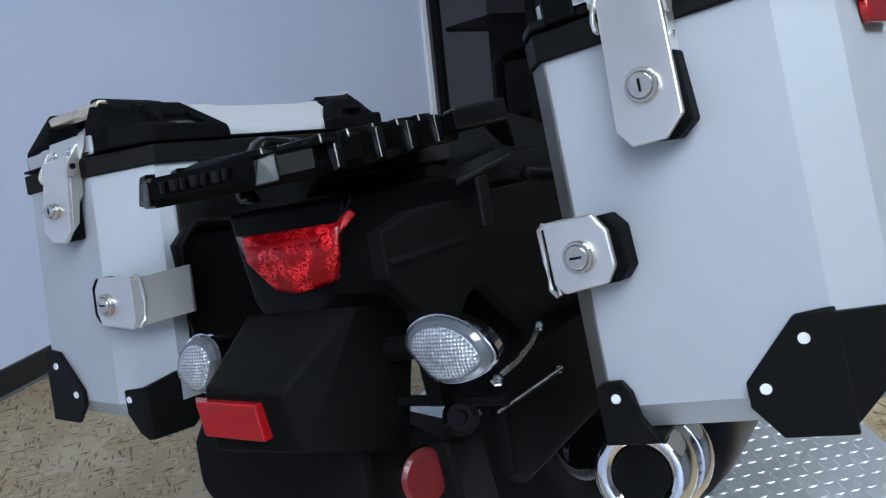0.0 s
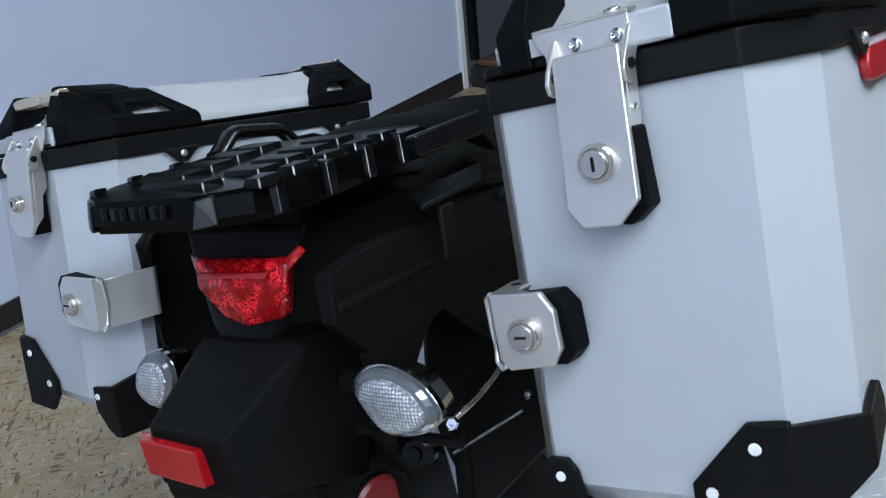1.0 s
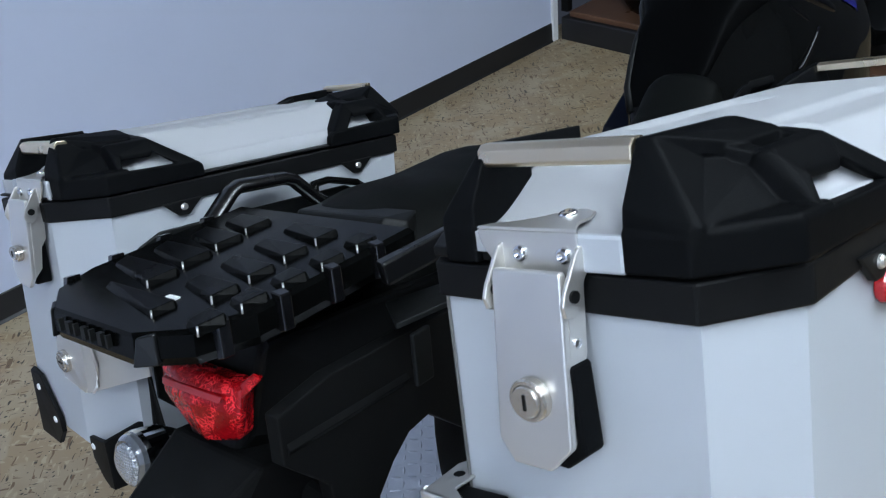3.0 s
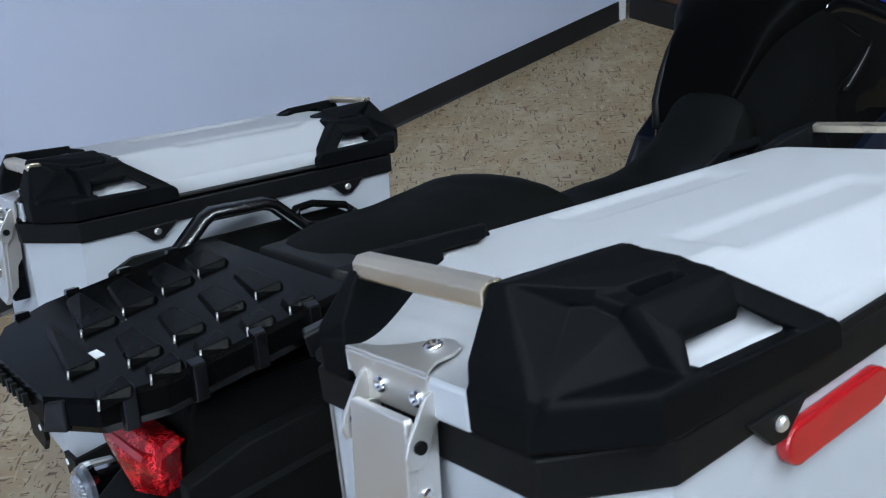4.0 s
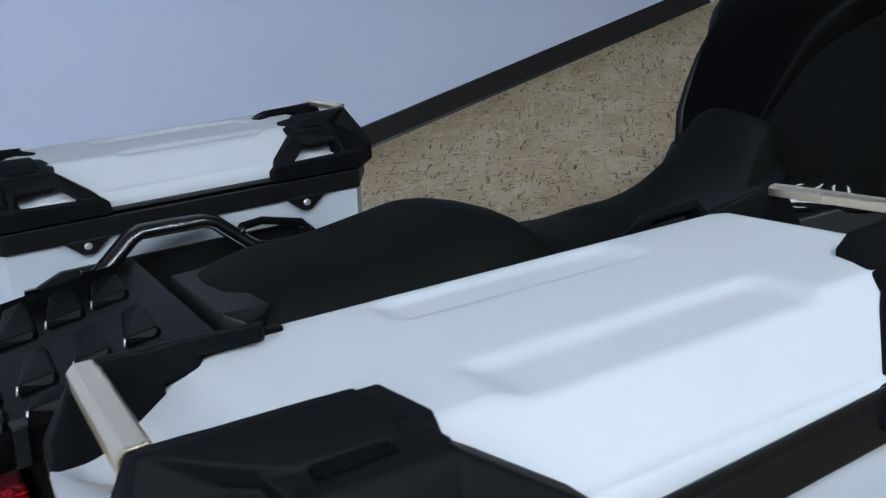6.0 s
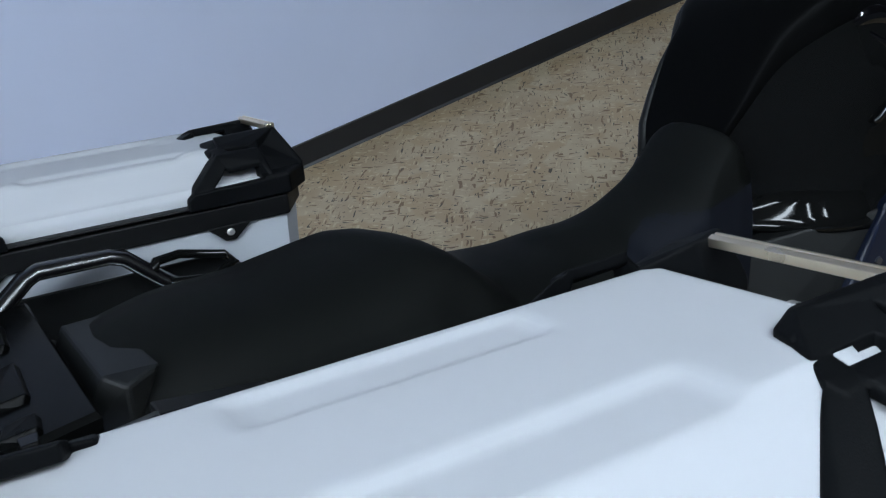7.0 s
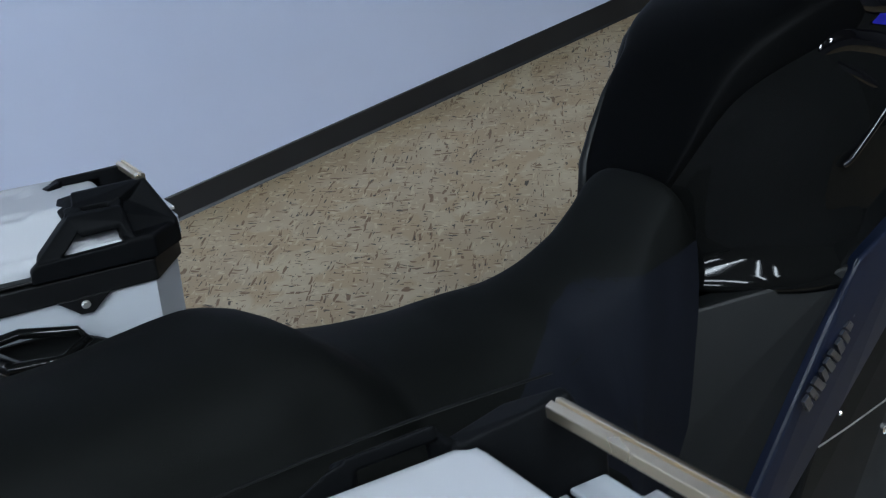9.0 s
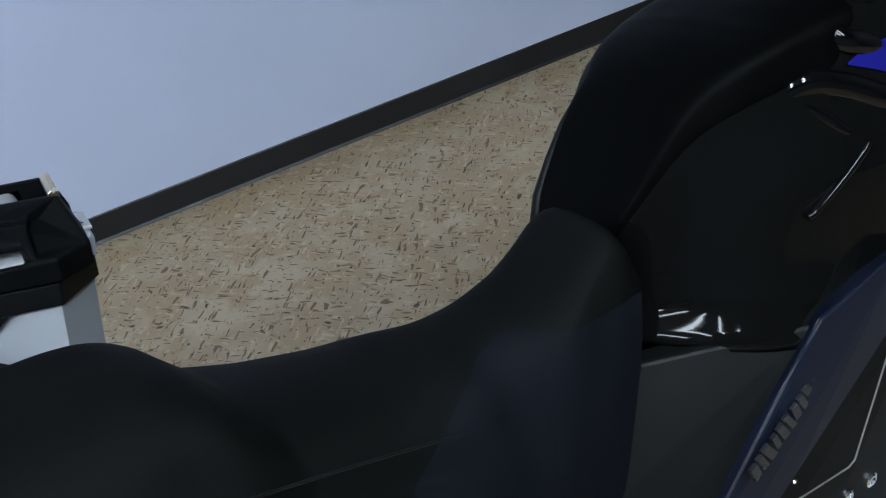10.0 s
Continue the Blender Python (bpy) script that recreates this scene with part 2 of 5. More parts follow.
# ---------------------------------------------------------------- mesh helpers
def part(name, bm, material, parent=None, label="", smooth=False):
    """Links a bmesh as one mesh object under a thing."""
    bmesh.ops.recalc_face_normals(bm, faces=bm.faces)
    me = bpy.data.meshes.new(name)
    bm.to_mesh(me)
    bm.free()
    me.materials.append(material)
    if smooth:
        me.polygons.foreach_set("use_smooth", [True] * len(me.polygons))
    ob = new(name, me)
    if parent:
        ob.parent = parent
    if label:
        tagged(ob, label)
    return ob


def thing(name, m, label, category, group="", kind=""):
    ob = new(name)
    ob.matrix_world = m
    return tagged(ob, label, category, group, kind)


def bevelled(bm, width, segments=2, angle=25):
    if width:
        sharp = [e for e in bm.edges if len(e.link_faces) == 2 and e.calc_face_angle(0) > radians(angle)]
        bmesh.ops.bevel(bm, geom=sharp, offset=width, segments=segments, affect="EDGES", profile=0.5, clamp_overlap=True)
    return bm


def hull(points, width=0.0, into=None):
    """The convex solid round some points, with rounded edges."""
    bm = bmesh.new()
    for p in points:
        bm.verts.new(p)
    r = bmesh.ops.convex_hull(bm, input=bm.verts)
    bmesh.ops.delete(bm, geom=[g for g in r["geom_interior"] if isinstance(g, bmesh.types.BMVert)], context="VERTS")
    bmesh.ops.dissolve_limit(bm, angle_limit=radians(2), verts=bm.verts, edges=bm.edges)
    bevelled(bm, width)
    return merged(into, bm)


def merged(into, bm):
    if into is None:
        return bm
    me = bpy.data.meshes.new("tmp")
    bm.to_mesh(me)
    bm.free()
    into.from_mesh(me)
    bpy.data.meshes.remove(me)
    return into


def box(lo, hi, width=0.0, into=None):
    return hull([(x, y, z) for x in (lo[0], hi[0]) for y in (lo[1], hi[1]) for z in (lo[2], hi[2])], width, into)


def prism(outline, a, b, axis="z", width=0.0, into=None):
    """A flat outline pushed from a to b along an axis. The outline may be concave."""
    def at(u, v, w):
        return {"z": (u, v, w), "y": (u, w, v), "x": (w, u, v)}[axis]
    bm = bmesh.new()
    lo = [bm.verts.new(at(u, v, a)) for u, v in outline]
    hi = [bm.verts.new(at(u, v, b)) for u, v in outline]
    bm.faces.new(lo), bm.faces.new(hi)
    for i in range(len(lo)):
        j = (i + 1) % len(lo)
        bm.faces.new((lo[i], lo[j], hi[j], hi[i]))
    bmesh.ops.recalc_face_normals(bm, faces=bm.faces)
    bevelled(bm, width)
    return merged(into, bm)


def tube(path, radius, sides=10, flat=1.0, into=None):
    """A round (or flattened) tube along a path, capped."""
    bm = bmesh.new()
    pts = [Vector(p) for p in path]
    rings = []
    for i, p in enumerate(pts):
        d = (pts[min(i + 1, len(pts) - 1)] - pts[max(i - 1, 0)]).normalized()
        u = d.cross(Vector((0, 0, 1)))
        u = (u if u.length > 0.05 else d.cross(Vector((0, 1, 0)))).normalized()
        v = u.cross(d).normalized()
        rings.append([bm.verts.new(p + radius * (math.cos(k) * u * flat + math.sin(k) * v)) for k in [2 * math.pi * n / sides for n in range(sides)]])
    for a, b in zip(rings, rings[1:]):
        for n in range(sides):
            bm.faces.new((a[n], a[(n + 1) % sides], b[(n + 1) % sides], b[n]))
    bm.faces.new(rings[0]), bm.faces.new(rings[-1])
    return merged(into, bm)


def lathe(profile, centre, axis, sides=24, into=None, ring=False):
    """Rings of (radius, along) about an axis through centre; ring: an open hoop, without end discs."""
    bm = bmesh.new()
    d = Vector(axis).normalized()
    u = d.cross(Vector((0, 0, 1)))
    u = (u if u.length > 0.05 else d.cross(Vector((0, 1, 0)))).normalized()
    v = u.cross(d)
    rings = [[bm.verts.new(Vector(centre) + d * h + max(r, 1e-4) * (math.cos(k) * u + math.sin(k) * v)) for k in [2 * math.pi * n / sides for n in range(sides)]] for r, h in profile]
    for a, b in zip(rings, rings[1:] + (rings[:1] if ring else [])):
        for n in range(sides):
            bm.faces.new((a[n], a[(n + 1) % sides], b[(n + 1) % sides], b[n]))
    if not ring:
        bm.faces.new(rings[0]), bm.faces.new(rings[-1])
    return merged(into, bm)


def loft(rings, into=None):
    """A skin over rings of equal length, capped at both ends."""
    bm = bmesh.new()
    made = [[bm.verts.new(p) for p in ring] for ring in rings]
    n = len(made[0])
    for a, b in zip(made, made[1:]):
        for k in range(n):
            bm.faces.new((a[k], a[(k + 1) % n], b[(k + 1) % n], b[k]))
    bm.faces.new(made[0]), bm.faces.new(made[-1])
    return merged(into, bm)


def moulded(bm, size=0.0010, rounds=5):
    """Fuses overlapping solids into one skin with softly rounded edges."""
    me = bpy.data.meshes.new("raw")
    bm.to_mesh(me)
    bm.free()
    tmp = bpy.data.objects.new("raw", me)
    scene.collection.objects.link(tmp)
    rm = tmp.modifiers.new("fuse", "REMESH")
    rm.mode, rm.voxel_size = "VOXEL", size
    sm = tmp.modifiers.new("soft", "SMOOTH")
    sm.factor, sm.iterations = 0.5, rounds
    out = bmesh.new()
    out.from_object(tmp, bpy.context.evaluated_depsgraph_get())
    bpy.data.objects.remove(tmp)
    bpy.data.meshes.remove(me)
    return out


def lerp_table(table, y):
    """Smooth reading of rows (y, values...) at y."""
    ys = [r[0] for r in table]
    if y <= ys[0]:
        return table[0][1:]
    if y >= ys[-1]:
        return table[-1][1:]
    i = max(k for k in range(len(ys)) if ys[k] <= y)
    i = min(i, len(ys) - 2)
    f = (y - ys[i]) / (ys[i + 1] - ys[i])
    out = []
    for c in range(1, len(table[0])):
        p0, p1, p2, p3 = table[max(i - 1, 0)][c], table[i][c], table[i + 1][c], table[min(i + 2, len(ys) - 1)][c]
        out.append(0.5 * (2 * p1 + (p2 - p0) * f + (2 * p0 - 5 * p1 + 4 * p2 - p3) * f * f + (3 * p1 - p0 - 3 * p2 + p3) * f ** 3))
    return out


# ---------------------------------------------------------------- the room
def slab(name, lo, hi, material, label, category):
    return tagged(part(name, box(lo, hi), material), label, category, kind="structure")


slab("floor", (WALL_X - 0.1, SOUTH - 0.1, -0.1), (EAST + 0.1, CORNER_Y + 1.6, 0.0), M_FLOOR, "tan sheet vinyl floor with short dark and light dashes", "floor")
slab("wall_west", (WALL_X - 0.1, SOUTH, 0.0), (WALL_X, CORNER_Y, CEIL), M_WALL, "smooth pale lavender-blue painted wall", "wall")
# unseen east side, added; its grey gives black paint a dark reflection
slab("wall_east", (EAST, SOUTH, 0.0), (EAST + 0.1, CORNER_Y + 1.5, CEIL), M_GREYW, "unseen wall, added in grey to keep reflections dark", "wall")
slab("wall_south", (WALL_X - 0.1, SOUTH - 0.1, 0.0), (EAST + 0.1, SOUTH, CEIL), M_WALL, "plain pale blue painted wall", "wall")
# assumed north side, kept dark so gloss parts reflect little
slab("wall_north", (WALL_X - 0.1, CORNER_Y + 1.5, 0.0), (EAST + 0.1, CORNER_Y + 1.6, CEIL), M_FAR, "dark wall added at the north to close the room", "wall")
# unseen ceiling, darkened to tone down its reflection in black paint
slab("ceiling", (WALL_X - 0.1, SOUTH - 0.1, CEIL), (EAST + 0.1, CORNER_Y + 1.6, CEIL + 0.1), M_CEIL, "unseen ceiling in dark grey that keeps reflections low", "ceiling")
bb = prism([(WALL_X, 0), (WALL_X + 0.012, 0), (WALL_X + 0.006, 0.008), (WALL_X + 0.004, BASE_H - 0.003), (WALL_X + 0.002, BASE_H), (WALL_X, BASE_H)], SOUTH, CORNER_Y, "y")
tagged(part("baseboard", bb, M_BASE), "black vinyl cove baseboard along the wall", "baseboard", kind="structure")
trim = box((WALL_X - 0.1, CORNER_Y, 0.0), (WALL_X + 0.012, CORNER_Y + 0.035, CEIL), 0.003)
tagged(part("trim", trim, M_WHITE), "white painted trim on the wall's outer corner", "trim", kind="structure")


def ceiling_light(m):
    ob = thing("ceiling_light", m, "long white ceiling light with a bright diffuser", "ceiling light", "ceiling lights")
    part("housing", box((-0.62, -0.11, -0.03), (0.62, 0.11, 0.0), 0.004), M_WHITE, ob)
    part("diffuser", box((-0.6, -0.035, -0.06), (0.6, 0.035, -0.031), 0.006), M_LAMP, ob, "glowing white diffuser")
    return ob


first_light = ceiling_light(pose(0.70, -2.2, CEIL))
for y in (-1.6, -1.0, -0.4, 0.2, 0.8, 1.4, 2.0, 2.6):
    copy_thing(first_light, pose(0.70, y, CEIL))


def display_cabinet():
    """A black glass-fronted cabinet behind the wall's corner."""
    x0, x1, y0 = WALL_X + 0.02, WALL_X + 1.5, CORNER_Y + 0.045
    ob = thing("display_cabinet", pose(0, 0, 0), "black display cabinet with dark glass and a wooden bottom shelf", "cabinet")
    part("plinth", box((x0, y0, 0.0), (x1, y0 + 0.5, 0.10), 0.004), M_BASE, ob)
    part("shelf", box((x0 + 0.03, y0 + 0.02, 0.101), (x1 - 0.03, y0 + 0.48, 0.125), 0.003), M_WOOD, ob, "reddish wooden bottom shelf")
    part("back_panel", box((x0, y0 + 0.48, 0.126), (x1, y0 + 0.5, 2.0)), M_FAR, ob)
    for k in range(4):
        x = x0 + (x1 - x0 - 0.035) * k / 3
        part("post", box((x, y0, 0.126), (x + 0.035, y0 + 0.035, 2.0), 0.003), M_BLACK, ob)
    for z in (0.62, 1.1, 1.58):
        part("shelf", box((x0 + 0.036, y0 + 0.06, z), (x1 - 0.036, y0 + 0.47, z + 0.02), 0.002), M_BLACK, ob)
    part("top", box((x0, y0, 2.001), (x1, y0 + 0.5, 2.04), 0.004), M_BLACK, ob)
    return ob


display_cabinet()


def storage_case():
    """A rounded case on the cabinet's bottom shelf."""
    ob = thing("storage_case", pose(WALL_X + 0.82, CORNER_Y + 0.32, 0.1255), "gloss black rounded case on the cabinet's wooden shelf", "case")
    shell = loft([[(0.62 * k * math.copysign(abs(math.cos(a)) ** 0.5, math.cos(a)), 0.19 * k * math.copysign(abs(math.sin(a)) ** 0.6, math.sin(a)), z) for a in [2 * math.pi * n / 32 for n in range(32)]] for k, z in ((0.96, 0.0), (1.0, 0.03), (1.0, 0.33), (0.94, 0.37), (0.8, 0.385))])
    part("shell", shell, M_GLOSS, ob, smooth=True)
    part("latch", box((-0.05, -0.197, 0.24), (0.05, -0.186, 0.30), 0.003), M_LOCK, ob, "dull metal latch")
    return ob


storage_case()

# ---------------------------------------------------------------- the raised stand
PL_Z = 0.15


def tread_platform():
    ob = thing("tread_platform", pose(0, 0, 0), "low raised stand of bright aluminium tread plate", "platform")
    out = [(-0.96, 0.22), (-0.05, 0.22), (0.10, 0.36), (0.10, 1.30), (-0.20, 1.62), (-0.20, 3.05), (-0.90, 3.05), (-0.96, 2.9)]
    deck = part("deck", prism(out, PL_Z - 0.02, PL_Z, "z", 0.002), M_PLATE, ob)
    part("skirt", prism([(x * 0.96 - 0.02, y * 0.97 + 0.04) for x, y in out], 0.0, PL_Z - 0.021, "z", 0.002), M_BLACK, ob)
    bm = bmesh.new()
    step = 0.0215
    shape = ((-0.0105, 0, 0), (0, -0.0028, 0), (0.0105, 0, 0), (0, 0.0028, 0), (-0.006, 0, 0.0016), (0.006, 0, 0.0016))
    sides = ((0, 1, 4), (1, 5, 4), (1, 2, 5), (2, 3, 5), (3, 4, 5), (3, 0, 4))
    lug = bpy.data.meshes.new("tread_lug")
    lug.from_pydata(shape, [], sides)
    lug.materials.append(M_PLATE)
    near = 0
    for i in range(-48, 6):
        for j in range(10, 80):
            x, y = i * step, j * step
            if not (-0.94 < x < 0.08 and 0.24 < y < 1.55) or (y > 1.28 and x + y > 1.38):
                continue
            a = radians(45 if (i + j) % 2 else -45)
            m = Matrix.Translation((x, y, PL_Z)) @ Matrix.Rotation(a, 4, "Z")
            if x > -0.22 and y > 0.86 and near < 300:
                one = new("tread_lug", lug)
                one.parent, one.matrix_local = deck, m
                near += 1
                continue
            vs = [bm.verts.new(m @ Vector(p)) for p in shape]
            for f in sides:
                bm.faces.new([vs[n] for n in f])
    tagged(part("tread_field", bm, M_PLATE, ob), "raised lens-shaped lugs of the far plate", kind="stuff")
    return ob


tread_platform()


# ---------------------------------------------------------------- panniers
PW = 0.22


def pannier_outline(o=0.0, PL=0.53, inset=0.0):
    """inset: how far the inner side stands back behind a broad rear chamfer."""
    if inset:
        return [(-inset - o, 0.030 + o * 0.4), (0.003 - o * 0.4, 0.002 - o), (0.188 + o * 0.4, -o), (PW + o, 0.050 - o * 0.4), (PW + o, PL - 0.05 + o * 0.4), (0.188 + o * 0.4, PL + o), (0.003 - o * 0.4, PL + o), (-inset - o, PL - 0.030 - o * 0.4)]
    if PL < 0.51:
        return [(-0.008 - o, 0.040 - o * 0.4), (0.060 - o * 0.4, -o), (0.188 + o * 0.4, -o), (PW + o, 0.050 - o * 0.4), (PW + o, PL - 0.05 + o * 0.4), (0.188 + o * 0.4, PL + o), (0.060 - o * 0.4, PL + o), (-0.008 - o, PL - 0.040 + o * 0.4)]
    return [(-o, 0.016 + o * 0.4), (0.010 - o * 0.4, -o), (0.188 + o * 0.4, -o), (PW + o, 0.050 - o * 0.4), (PW + o, PL - 0.05 + o * 0.4), (0.188 + o * 0.4, PL + o), (0.010 - o * 0.4, PL + o), (-o, PL - 0.016 - o * 0.4)]


def smooth01(v):
    v = min(1.0, max(0.0, v))
    return v * v * (3 - 2 * v)


def lid_height(x, y, PL=0.53, inner=(0.053, 1.0), outer=0.80):
    """Height of the pressed aluminium lid over its seam."""
    top = 0.070
    # pressed channels
    def channel(x0, x1, y0, y1, wx, wy):
        return smooth01((x - x0) / wx) * smooth01((x1 - x) / wx) * smooth01((y - y0) / wy) * smooth01((y1 - y) / wy)
    top -= 0.0045 * channel(0.129, 0.188, 0.168, 0.378, 0.012, 0.018)
    top -= 0.0042 * channel(0.018, 0.062, 0.180, 0.368, 0.010, 0.016)
    z = top
    z = min(z, inner[0] + x * inner[1], 0.036 + max(0.0, PW - 0.006 - x) * outer)
    z = min(z, 0.034 + 0.036 * smooth01((y - 0.012) / 0.075))
    z = min(z, 0.034 + 0.036 * smooth01((PL - 0.040 - y) / 0.018))
    if (x > 0.160 or (inner[1] != 1.0 and x < 0.060)) and (y < 0.085 or y > PL - 0.085):
        z -= 0.005
    if inner[1] == 1.0:
        z = min(z, 0.040 + 1.15 * max(0.0, x + 0.5 * (PL - 0.050 - y)))
    return max(z, 0.0335)


def pannier(name, m, s, label, splay=0.0, PL=0.53):
    """An aluminium touring case. s: 1 for the right side, -1 mirrored. splay: how far its foot stands out."""
    ob = thing(name, m, label, "pannier", "panniers on the motorcycle")

    def add(nm, bm, material, parent=ob, lb="", smooth=False, dy=0.0, dx=0.0, lean=0.0, climb=0.0):
        if s < 0:
            bmesh.ops.scale(bm, vec=(-1, 1, 1), verts=bm.verts)
        for v in bm.verts:
            v.co.x += dx * s
            v.co.y += 0.1 * v.co.x + dy
            v.co.x += splay * v.co.z
            if lean:
                v.co.y += lean * smooth01((v.co.z + 0.30) / 0.28)
            if climb and v.co.x > 0.2:
                v.co.z += climb + 0.06 * (v.co.y - 0.1 * v.co.x - 0.2)
            if s < 0:
                v.co.y -= 0.014 * smooth01((-v.co.z - 0.18) / 0.1)
                v.co.z += (0.003 + 0.13 * abs(v.co.x)) * smooth01((-v.co.z - 0.015) / 0.06)
        return part(nm, bm, material, parent, lb, smooth)

    inset = 0.022 if s > 0 else 0.0
    o = pannier_outline(0.0, PL, inset)
    low = [(0.11 + (x - 0.11) * 0.80, 0.25 + (y - 0.25) * 0.92) for x, y in o]
    bm = loft([[(x, y, -0.338) for x, y in low], [(x, y, -0.314) for x, y in o], [(x, y, -0.012) for x, y in o]])
    body = add("box_body", bevelled(bm, 0.0025, 2, 12), M_ALU, lb="satin aluminium box", lean=0.008 if s > 0 else 0.0)
    if s > 0:
        for v in body.data.vertices:
            if v.co.z > -0.03 and v.co.x > 0.2 and v.co.y > 0.2:
                v.co.z += 0.020
    # inner strip along the rear corner: the chamfer's shade as a darker grey
    if s > 0:
        add("corner_strip", prism([(-0.0232, 0.0305), (0.0024, 0.0008), (0.0050, -0.0010), (0.0056, 0.0008), (0.0036, 0.0022), (-0.0218, 0.0312)], -0.312, -0.014, "z"), M_ALU_DARK, body, "rear corner chamfer with its shade put into the grey", lean=0.008 if s > 0 else 0.0)
    add("lower_rim", prism(pannier_outline(0.005, PL, inset), -0.014, 0.0105, "z", 0.002), M_RIM, lb="black plastic rim", lean=0.008 if s > 0 else 0.0, climb=0.0085 if s > 0 else 0.0)
    # lid
    bm = bmesh.new()
    nx, ny = 56, 110
    inner = (0.053, 1.0) if s > 0 else (0.029, 0.95)
    g = [[bm.verts.new((0.002 + (PW - 0.004) * i / nx, 0.001 + (PL - 0.002) * j / ny, lid_height(0.002 + (PW - 0.004) * i / nx, 0.001 + (PL - 0.002) * j / ny, PL, inner, 0.80 if s > 0 else 1.9))) for j in range(ny + 1)] for i in range(nx + 1)]
    for i in range(nx):
        for j in range(ny):
            c = ((i + 0.5) / nx * PW, (j + 0.5) / ny * PL)
            if c[0] > 0.188 and c[1] < 0.050 * (c[0] - 0.188) / 0.032:
                continue
            if c[0] > 0.188 and c[1] > PL - 0.05 * (c[0] - 0.188) / 0.032:
                continue
            if s > 0 and c[0] < 0.038 and (c[1] < 0.018 or c[1] > PL - 0.018):
                continue
            if s < 0 and c[0] < 0.055 and not 0.040 * (1 - c[0] / 0.055) < c[1] < PL - 0.040 * (1 - c[0] / 0.055):
                continue
            bm.faces.new((g[i][j], g[i + 1][j], g[i + 1][j + 1], g[i][j + 1]))
    bmesh.ops.delete(bm, geom=[v for v in bm.verts if not v.link_faces], context="VERTS")
    rimmed = bmesh.ops.extrude_edge_only(bm, edges=[e for e in bm.edges if len(e.link_faces) == 1])
    for v in rimmed["geom"]:
        if isinstance(v, bmesh.types.BMVert):
            v.co.z = 0.016 if s < 0 else 0.021
    lid = add("lid", bm, M_LID, lb="pressed aluminium lid with shallow channels", smooth=True)
    add("lid_rim", prism(pannier_outline(0.005, PL, inset), 0.0135, 0.0215 if s > 0 else 0.0165, "z", 0.002), M_RIM, lid, "black plastic rim", lean=0.008 if s > 0 else 0.0, climb=0.0045 if s > 0 else 0.0)
    for y0, y1 in ((-0.0075, 0.004), (PL - 0.004, PL + 0.0075)):
        add("lid_lip", box((0.056 if s > 0 else 0.047, max(y0, -0.0012), 0.0125), (0.152, y1, 0.0355), 0.0025), M_ALU, lid, "folded aluminium lip")
    add("front_lip", box((0.034, PL - 0.018, 0.0335), (0.150, PL + 0.004, 0.0370), 0.0012), M_ALU, lid, "folded aluminium lip")
    fb = add("front_bracket", prism([(0.064, PL + 0.009), (0.066, PL - 0.010), (0.074, PL - 0.013), (0.130, PL - 0.014), (0.130, PL + 0.009)], 0.0372, 0.0410, "z", 0.0008), M_STEEL, lid, "folded steel hinge bracket")
    add("screw", lathe([(0.0058, 0), (0.0056, 0.002), (0.004, 0.003), (0.003, 0.003), (0.0024, 0.0015), (0.0003, 0.0015)], (0.080, PL - 0.002, 0.0410), (0, 0, 1), 16), M_CHROME, fb, smooth=True)

    # corner caps
    inner_scale = 0.64 if s > 0 else 1.0
    def cap(flip_x, flip_y):
        ahead = 0.010

        def q(pts):
            if s < 0:
                pts = [(0.22 - x if flip_x else x, y, z) for x, y, z in pts]
                return [(x * 1.04 - 0.009, PL - 0.8 * y if flip_y else 0.004 + 0.8 * y, z * 0.95) for x, y, z in pts]
            return [((0.22 - x) * (inner_scale if x < 0.22 else 1.0) if flip_x else x, PL + ahead - y if flip_y else y, z) for x, y, z in pts]

        def thick(pts, d):
            return q(pts + [(x, y, z - d) for x, y, z in pts])
        # band round the corner
        bm = hull(q([(x, y, z) for z, g in ((0.013, 0.0), (0.036, 0.0), (0.040, 0.0025)) for x, y in ((0.150, -0.001 + g), (0.190 - g, -0.001 + g), (0.2285 - g, 0.043), (0.2285 - g, 0.078), (0.150, 0.078))]), 0.0018)
        # rear wedge: upright inner end, sharp ridge, facet falling into the pocket
        hull(q([(0.150, -0.001, 0.014), (0.190, -0.001, 0.014), (0.1505, 0.002, 0.050), (0.1505, 0.020, 0.0855), (0.160, 0.0225, 0.0860), (0.1915, 0.001, 0.0430), (0.1905, -0.0005, 0.0385), (0.168, 0.056, 0.0730), (0.1505, 0.060, 0.0845), (0.158, 0.058, 0.0835), (0.150, 0.060, 0.014), (0.200, 0.030, 0.014), (0.196, 0.004, 0.040)]), 0.0014, bm)
        # pocket floor
        hull(q([(0.168, 0.054, 0.0715), (0.190, 0.064, 0.0590), (0.211, 0.076, 0.0380), (0.194, 0.001, 0.0405), (0.211, 0.076, 0.020), (0.192, 0.010, 0.020), (0.155, 0.060, 0.020), (0.165, 0.074, 0.062), (0.153, 0.076, 0.066), (0.190, 0.076, 0.052)]), 0.0008, bm)
        # top plate
        hull(thick([(0.1505, 0.020, 0.0855), (0.160, 0.0235, 0.0858), (0.1665, 0.056, 0.0825), (0.1790, 0.0620, 0.0755), (0.1830, 0.072, 0.0735), (0.1505, 0.113, 0.0838), (0.157, 0.115, 0.0832), (0.1770, 0.119, 0.0765), (0.1835, 0.116, 0.0735)], 0.009), 0.0016, bm)
